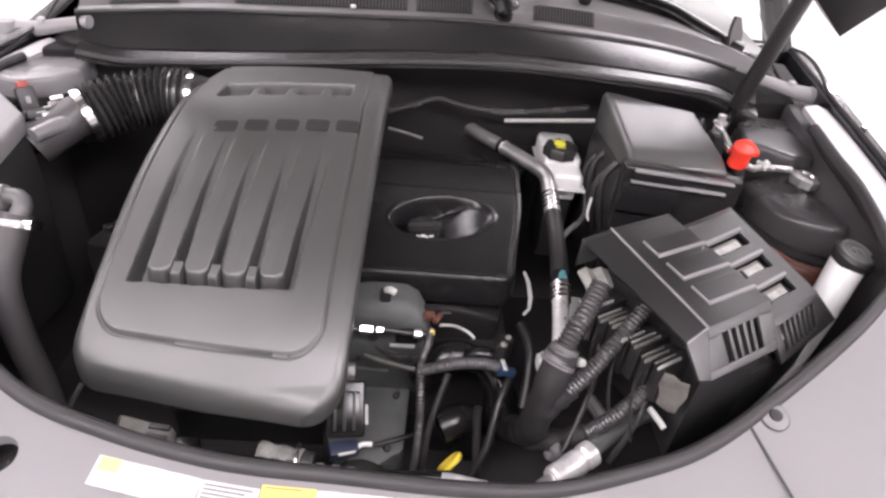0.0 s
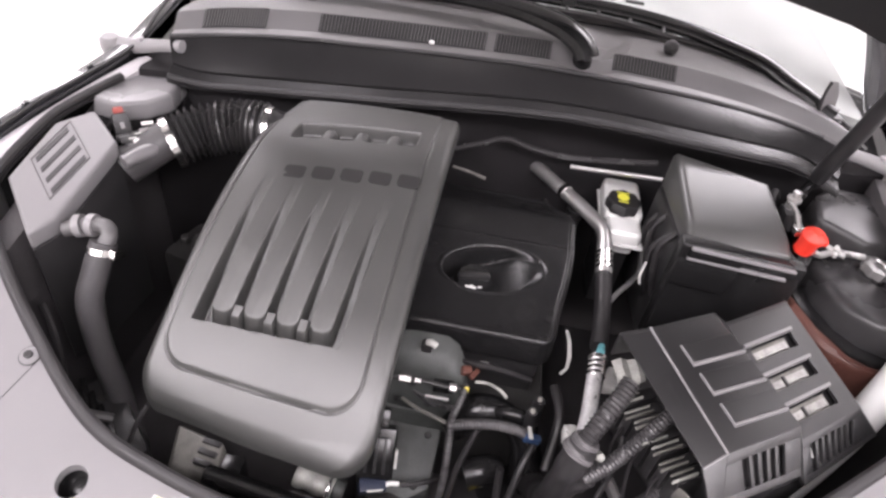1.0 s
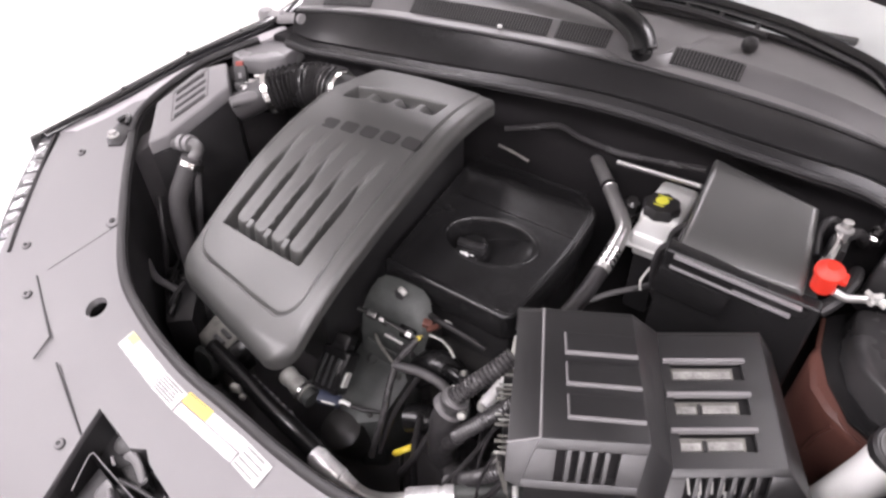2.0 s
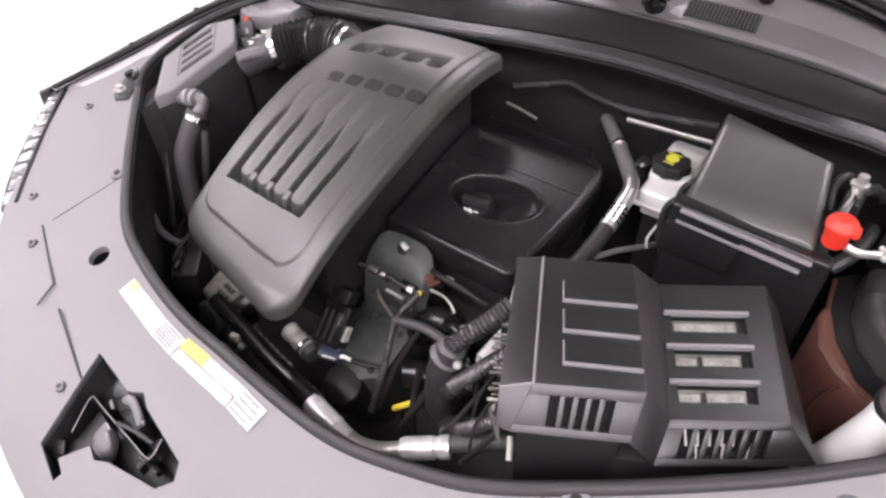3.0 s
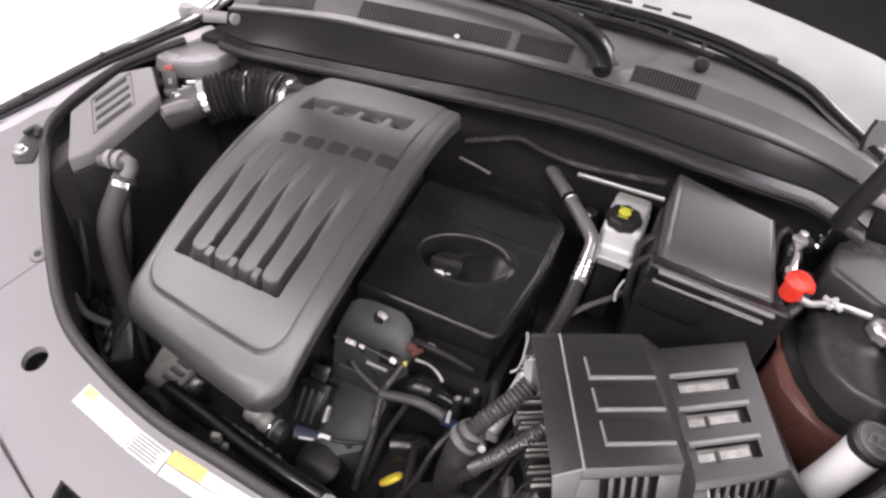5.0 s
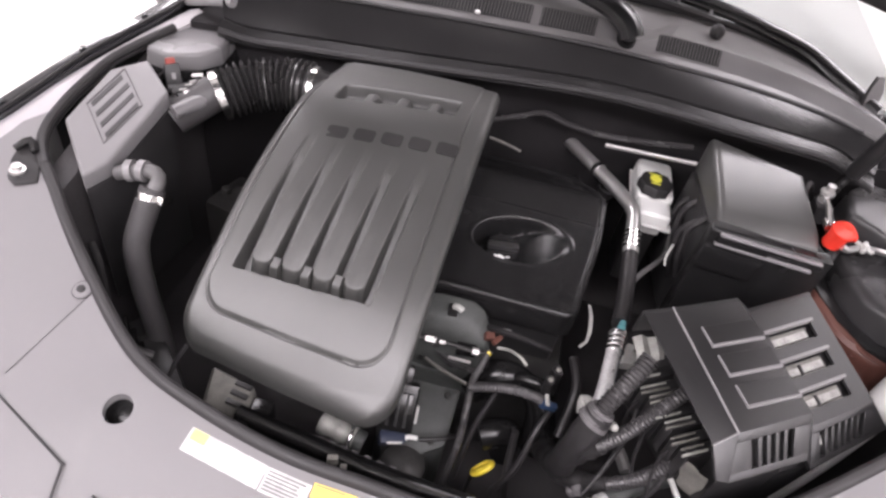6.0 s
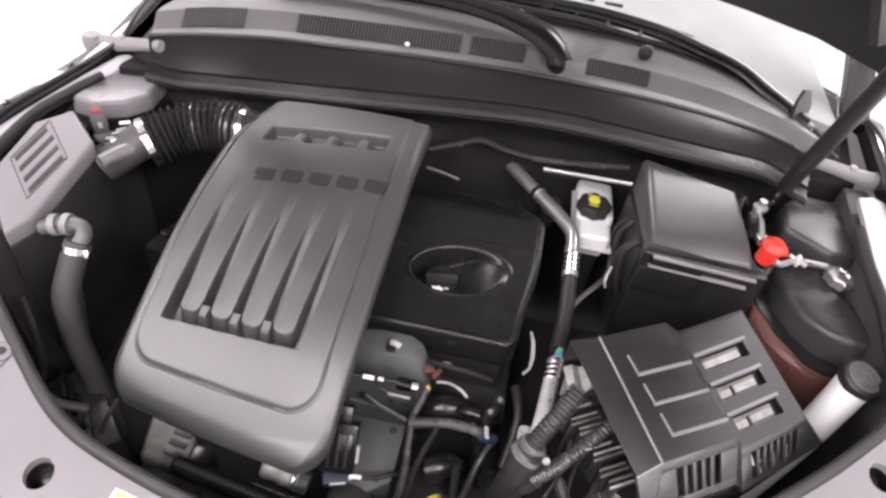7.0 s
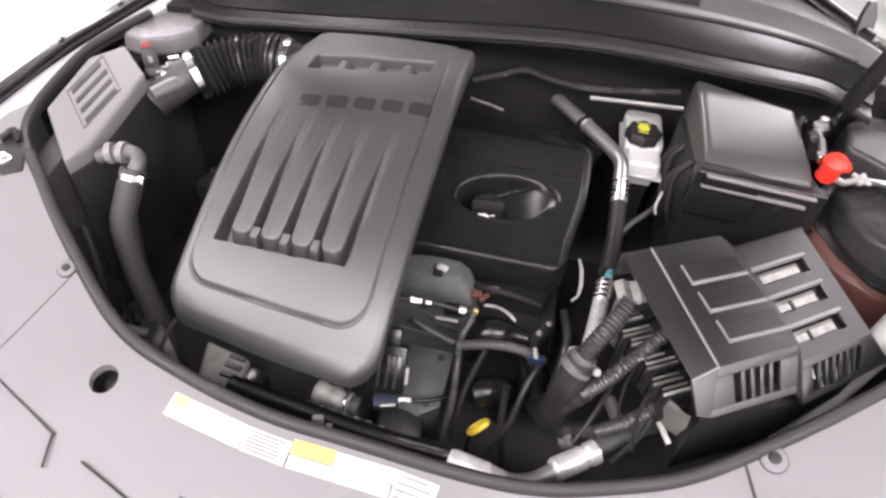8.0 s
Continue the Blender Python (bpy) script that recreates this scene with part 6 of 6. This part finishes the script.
part("pale_sleeve", tube([(0.012, 0.4925, 0.902), (0.03, 0.4895, 0.902), (0.056, 0.487, 0.898), (0.084, 0.487, 0.893)], lambda t: 0.0148 if t < 0.72 else 0.0132 if t < 0.8 else 0.0125 - 0.008 * (t - 0.8), 22, 0.002), FOIL, frontpipe, "pale crimped sleeve")
part("bend", tube([(0.082, 0.487, 0.893), (0.102, 0.490, 0.888), (0.124, 0.502, 0.882), (0.148, 0.521, 0.882)], 0.0105, 14), ALU, frontpipe)
part("pale_sleeve", tube([(0.145, 0.519, 0.882), (0.168, 0.535, 0.885), (0.198, 0.556, 0.889)], lambda t: 0.0158 if 0.04 < t < 0.70 else 0.0142 if t < 0.8 else 0.0162, 22, 0.002), FOIL, frontpipe, "pale crimped sleeve")
part("pipe_end", tube([(0.196, 0.558, 0.891), (0.222, 0.577, 0.894), (0.26, 0.602, 0.90), (0.30, 0.62, 0.90)], 0.0115, 12), CAST, frontpipe)
for k in range(7):
    f = k / 7
    a = Vector((-0.205, 0.559, 0.845)).lerp(Vector((-0.075, 0.533, 0.868)), f)
    part("edge_dash", tube([a, a + Vector((0.0095, -0.0022, 0.0015))], 0.0010, 5), DUSTY, frontpipe, "pale dash")
alternator = empty("alternator", "finned metal alternator below the engine cover", "alternator")
part("case", prism([(-0.412, 0.650), (-0.330, 0.632), (-0.328, 0.590), (-0.345, 0.574), (-0.398, 0.582)], 0.66, lambda x, y: 0.800 + 0.1 * (y - 0.62), 0.010, 3), DULLALU, alternator)
part("end_plate", lathe([(0.034, 0), (0.034, 0.012), (0.028, 0.018), (0.001, 0.018)], 24, at(-0.372, 0.578, 0.745, 0, 75, 0)), CAST, alternator)
# Black bars on the solid case paint the shade inside its slots.
for k in range(3):
    part("fin_slot", box(-0.014, 0.014, -0.0042, 0.0042, 0.790, 0.8035, 0.001, m=at(-0.350, 0.596 + 0.0165 * k, 0, -8)), BLACK, alternator, "black strip painting the shade of a vent slot")
part("plug", box(-0.328, -0.296, 0.585, 0.622, 0.74, 0.795, 0.005), GLOSSBLACK, alternator, "black plug on its side")
connector = empty("white_connector", "pale plastic pump connector near the front edge", "connector")
part("barrel", tube([(-0.225, 0.632, 0.752), (-0.165, 0.622, 0.75)], lambda t: 0.017 + 0.0012 * math.sin(14 * t), 18, 0.003), OLDALU, connector)
part("end_cap", tube([(-0.165, 0.622, 0.75), (-0.15, 0.62, 0.748)], 0.017, 16), CAST, connector)
part("strap", tube([(-0.172, 0.600, 0.76), (-0.170, 0.618, 0.772), (-0.170, 0.640, 0.765)], 0.003, 6), STEEL, connector)
relay = empty("relay_block", "tall black relay connector with a lever before the engine", "relay")
RM = look((-0.108, 0.645, 0.828), (-0.103, 0.595, 0.782)) @ Matrix.Scale(1.15, 4)
part("block", join(box(-0.023, 0.023, -0.016, 0.016, -0.026, 0.038, 0.005, 3, m=RM), box(-0.017, 0.017, -0.019, 0.019, -0.020, 0.026, 0.003, m=RM), box(-0.012, 0.014, -0.013, 0.013, 0.036, 0.060, 0.004, m=RM)), GLOSSBLACK, relay)
for k in range(3):
    part("rib", box(-0.012 + 0.011 * k, -0.0085 + 0.011 * k, 0.0185, 0.0205, -0.018, 0.026, 0.0008, m=RM), BLACK, relay)
part("lever", box(-0.0265, -0.0225, -0.004, 0.010, -0.012, 0.010, 0.001, m=RM), PALEGREY, relay, "small white lever")
PM2 = at(-0.106, 0.626, 0.783, 20, 15, 5)
part("blue_plug", box(-0.022, 0.018, -0.012, 0.008, -0.014, 0.006, 0.003, m=PM2), NAVY, relay, "dark blue plug")
part("clip", box(-0.012, 0.012, -0.0135, -0.0105, 0.002, 0.008, 0.0008, m=PM2), PALEGREY, relay)
part("lead", tube([(-0.088, 0.628, 0.782), (-0.082, 0.631, 0.784), (-0.070, 0.634, 0.781)], 0.0036, 8), WHITE, relay, "white end of a wire")
tagged(link("bracket_rod", tube([(-0.435, 0.575, 0.86), (-0.43, 0.59, 0.88), (-0.42, 0.61, 0.90)], 0.0035, 6), SEAL), "thin grey rod under the engine cover", "rod")

# ---- headlamp ----
lamp = empty("headlamp", "clear headlamp with bright reflectors in the car nose", "headlamp")
LAMP_IN = resample([(-0.855, 0.674), (-0.792, 0.592), (-0.722, 0.507), (-0.674, 0.454)], 37)
LAMP_OUT = resample([(-0.884, 0.656), (-0.828, 0.572), (-0.757, 0.483), (-0.697, 0.430)], 37)
part("housing", prism([(p.x, p.y) for p in LAMP_IN[::4]] + [(p.x, p.y) for p in LAMP_OUT[::-4]], 0.80, lambda x, y: rim(x, y) - 0.004, 0.002), BLACK, lamp)
for k in range(9):
    i0, i1 = 4 * k, 4 * k + 3
    cell = []
    for i in (i0, i0 + 1, i0 + 2, i1):
        cell.append(LAMP_IN[i].lerp(LAMP_OUT[i], 0.16))
    for i in (i1, i0 + 2, i0 + 1, i0):
        cell.append(LAMP_IN[i].lerp(LAMP_OUT[i], 0.82 - 0.06 * (k % 2)))
    part("reflector", prism([(p.x, p.y) for p in cell], lambda x, y: rim(x, y) - 0.012, lambda x, y: rim(x, y) - 0.001 + 0.002 * math.sin(260 * x), 0.0015), LENS, lamp, "bright reflector cell")
part("lens_rim", tube([(p.x, p.y, rim(p.x, p.y) + 0.001) for p in LAMP_IN[::3]], 0.0035, 6), SEAL, lamp, "dark rubber edge of the lamp")
bracket = empty("headlamp_bracket", "bracket and bolt on a black plate standing in for a shaded hollow", "bracket")
# Proud black plate paints the shade of a hollow round the bolt.
part("plate", prism([(-0.707, 0.699), (-0.680, 0.712), (-0.692, 0.738), (-0.700, 0.757), (-0.712, 0.782), (-0.740, 0.764), (-0.736, 0.735), (-0.724, 0.708)], lambda x, y: rim(x, y) - 0.006, lambda x, y: rim(x, y) + 0.004, 0.003), BLACK, bracket)
part("ear", tube([(-0.738, 0.752, rim(-0.738, 0.752) + 0.006), (-0.722, 0.765, rim(-0.72, 0.765) + 0.012), (-0.706, 0.752, rim(-0.706, 0.752) + 0.008)], 0.006, 8), SATIN, bracket)
part("bolt", lathe([(0.011, 0), (0.011, 0.004), (0.007, 0.0045), (0.007, 0.011), (0.001, 0.012)], 12, at(-0.714, 0.720, rim(-0.714, 0.720) + 0.004)), ALU, bracket)

# ---- small clutter at the engine front ----
clutter = [([(-0.02, 0.79, 0.90), (0.02, 0.775, 0.915), (0.06, 0.78, 0.905), (0.10, 0.785, 0.89)], 0.005, RUBBER, "thin black hose under the valve cover"), ([(-0.09, 0.76, 0.86), (-0.05, 0.745, 0.845), (-0.01, 0.735, 0.85)], 0.004, LOOM, "thin black sleeve by the injector fittings"), ([(0.0, 0.62, 0.72), (0.01, 0.66, 0.80), (0.03, 0.70, 0.86)], 0.005, RUBBER, "black lead rising between the sleeves"), ([(0.06, 0.60, 0.74), (0.085, 0.62, 0.80), (0.10, 0.66, 0.85), (0.12, 0.70, 0.87)], 0.0055, RUBBER, "black lead beside the dipstick"), ([(0.212, 0.640, 0.890), (0.218, 0.627, 0.889), (0.224, 0.612, 0.888)], 0.009, ALU, "pale stub of metal pipe behind the looms"), ([(0.21, 0.66, 0.98), (0.205, 0.63, 0.95), (0.19, 0.60, 0.91), (0.17, 0.57, 0.87)], 0.0035, RUBBER, "thin black wire among the looms"), ([(0.266, 0.590, 0.936), (0.273, 0.579, 0.932), (0.280, 0.566, 0.928)], 0.004, PALEGREY, "short pale rod below the fuse box"), ([(0.26, 0.60, 0.97), (0.245, 0.57, 0.93), (0.22, 0.55, 0.88)], 0.004, RUBBER, "thin black wire among the looms")]
for path, r, mate, lab in clutter:
    tagged(link("wire", tube(path, r, 8, rib=0.001 if mate is LOOM else 0, pitch=0.0045), mate), lab, "wire")
hose_bracket = empty("hose_bracket", "pale cast bracket behind the aluminium pipe", "bracket")
part("plate", prism([(0.205, 0.775), (0.245, 0.782), (0.25, 0.815), (0.215, 0.82)], 0.90, 0.918, 0.004), PALEGREY, hose_bracket)
part("bolt", lathe([(0.007, 0), (0.007, 0.007), (0.001, 0.008)], 6, at(0.228, 0.80, 0.918)), STEEL, hose_bracket)
seal_clip = empty("edge_clip", "small pale clip on the shroud below the seal", "fastener")
part("clip", join(box(-0.007, 0.007, -0.004, 0.004, -0.008, 0.008, 0.002, m=at(-0.165, 0.505, 0.90, 15, 0, 0)), box(-0.004, 0.004, -0.007, 0.0, -0.004, 0.004, 0.001, m=at(-0.15, 0.505, 0.895, 15, 0, 0))), DULLALU, seal_clip)
left_bits = [([(-0.63, 0.72, 0.93), (-0.61, 0.70, 0.90), (-0.60, 0.68, 0.84), (-0.61, 0.66, 0.76)], 0.006, RUBBER, "thin black cable on the inner fender"), ([(-0.60, 0.80, 0.95), (-0.58, 0.77, 0.90), (-0.57, 0.74, 0.83), (-0.58, 0.72, 0.74)], 0.008, HOSE, "dark rubber hose behind the radiator hose"), ([(-0.56, 0.62, 0.87), (-0.53, 0.61, 0.85), (-0.49, 0.62, 0.83)], 0.007, HOSE, "short dark hose by the radiator")]
for path, r, mate, lab in left_bits:
    tagged(link("cable", tube(path, r, 8), mate), lab, "cable")
fan_shroud = empty("fan_shroud", "dark plastic fan shroud beside the radiator hose", "fan shroud")
part("shroud_face", prism([(-0.60, 0.66), (-0.47, 0.565), (-0.43, 0.60), (-0.55, 0.72)], 0.55, 0.80, 0.012), BLACK, fan_shroud)
for k in range(4):
    a = Vector((-0.575, 0.672)).lerp(Vector((-0.475, 0.597)), (k + 0.5) / 4)
    part("shroud_rib", box(-0.004, 0.004, -0.03, 0.03, 0.798, 0.812, 0.002, m=at(a.x, a.y, 0, 37)), SATIN, fan_shroud)
part("shroud_bolt", lathe([(0.007, 0), (0.007, 0.006), (0.001, 0.007)], 6, at(-0.54, 0.665, 0.80)), DARKMETAL, fan_shroud)
mount = empty("engine_mount", "dark cast engine mount below the intake hose", "engine mount")
part("mount_body", prism([(-0.56, 0.92), (-0.47, 0.90), (-0.45, 0.98), (-0.53, 1.02)], 0.70, 0.88, 0.015), DARKMETAL, mount)
part("mount_arm", tube([(-0.51, 0.95, 0.885), (-0.46, 0.94, 0.90), (-0.40, 0.94, 0.89)], 0.016, 10, flat=0.6), DARKMETAL, mount)
for bx, by in ((-0.53, 0.955), (-0.49, 0.93)):
    part("mount_bolt", lathe([(0.009, 0), (0.009, 0.01), (0.006, 0.012), (0.001, 0.012)], 6, at(bx, by, 0.88)), DARKMETAL, mount)
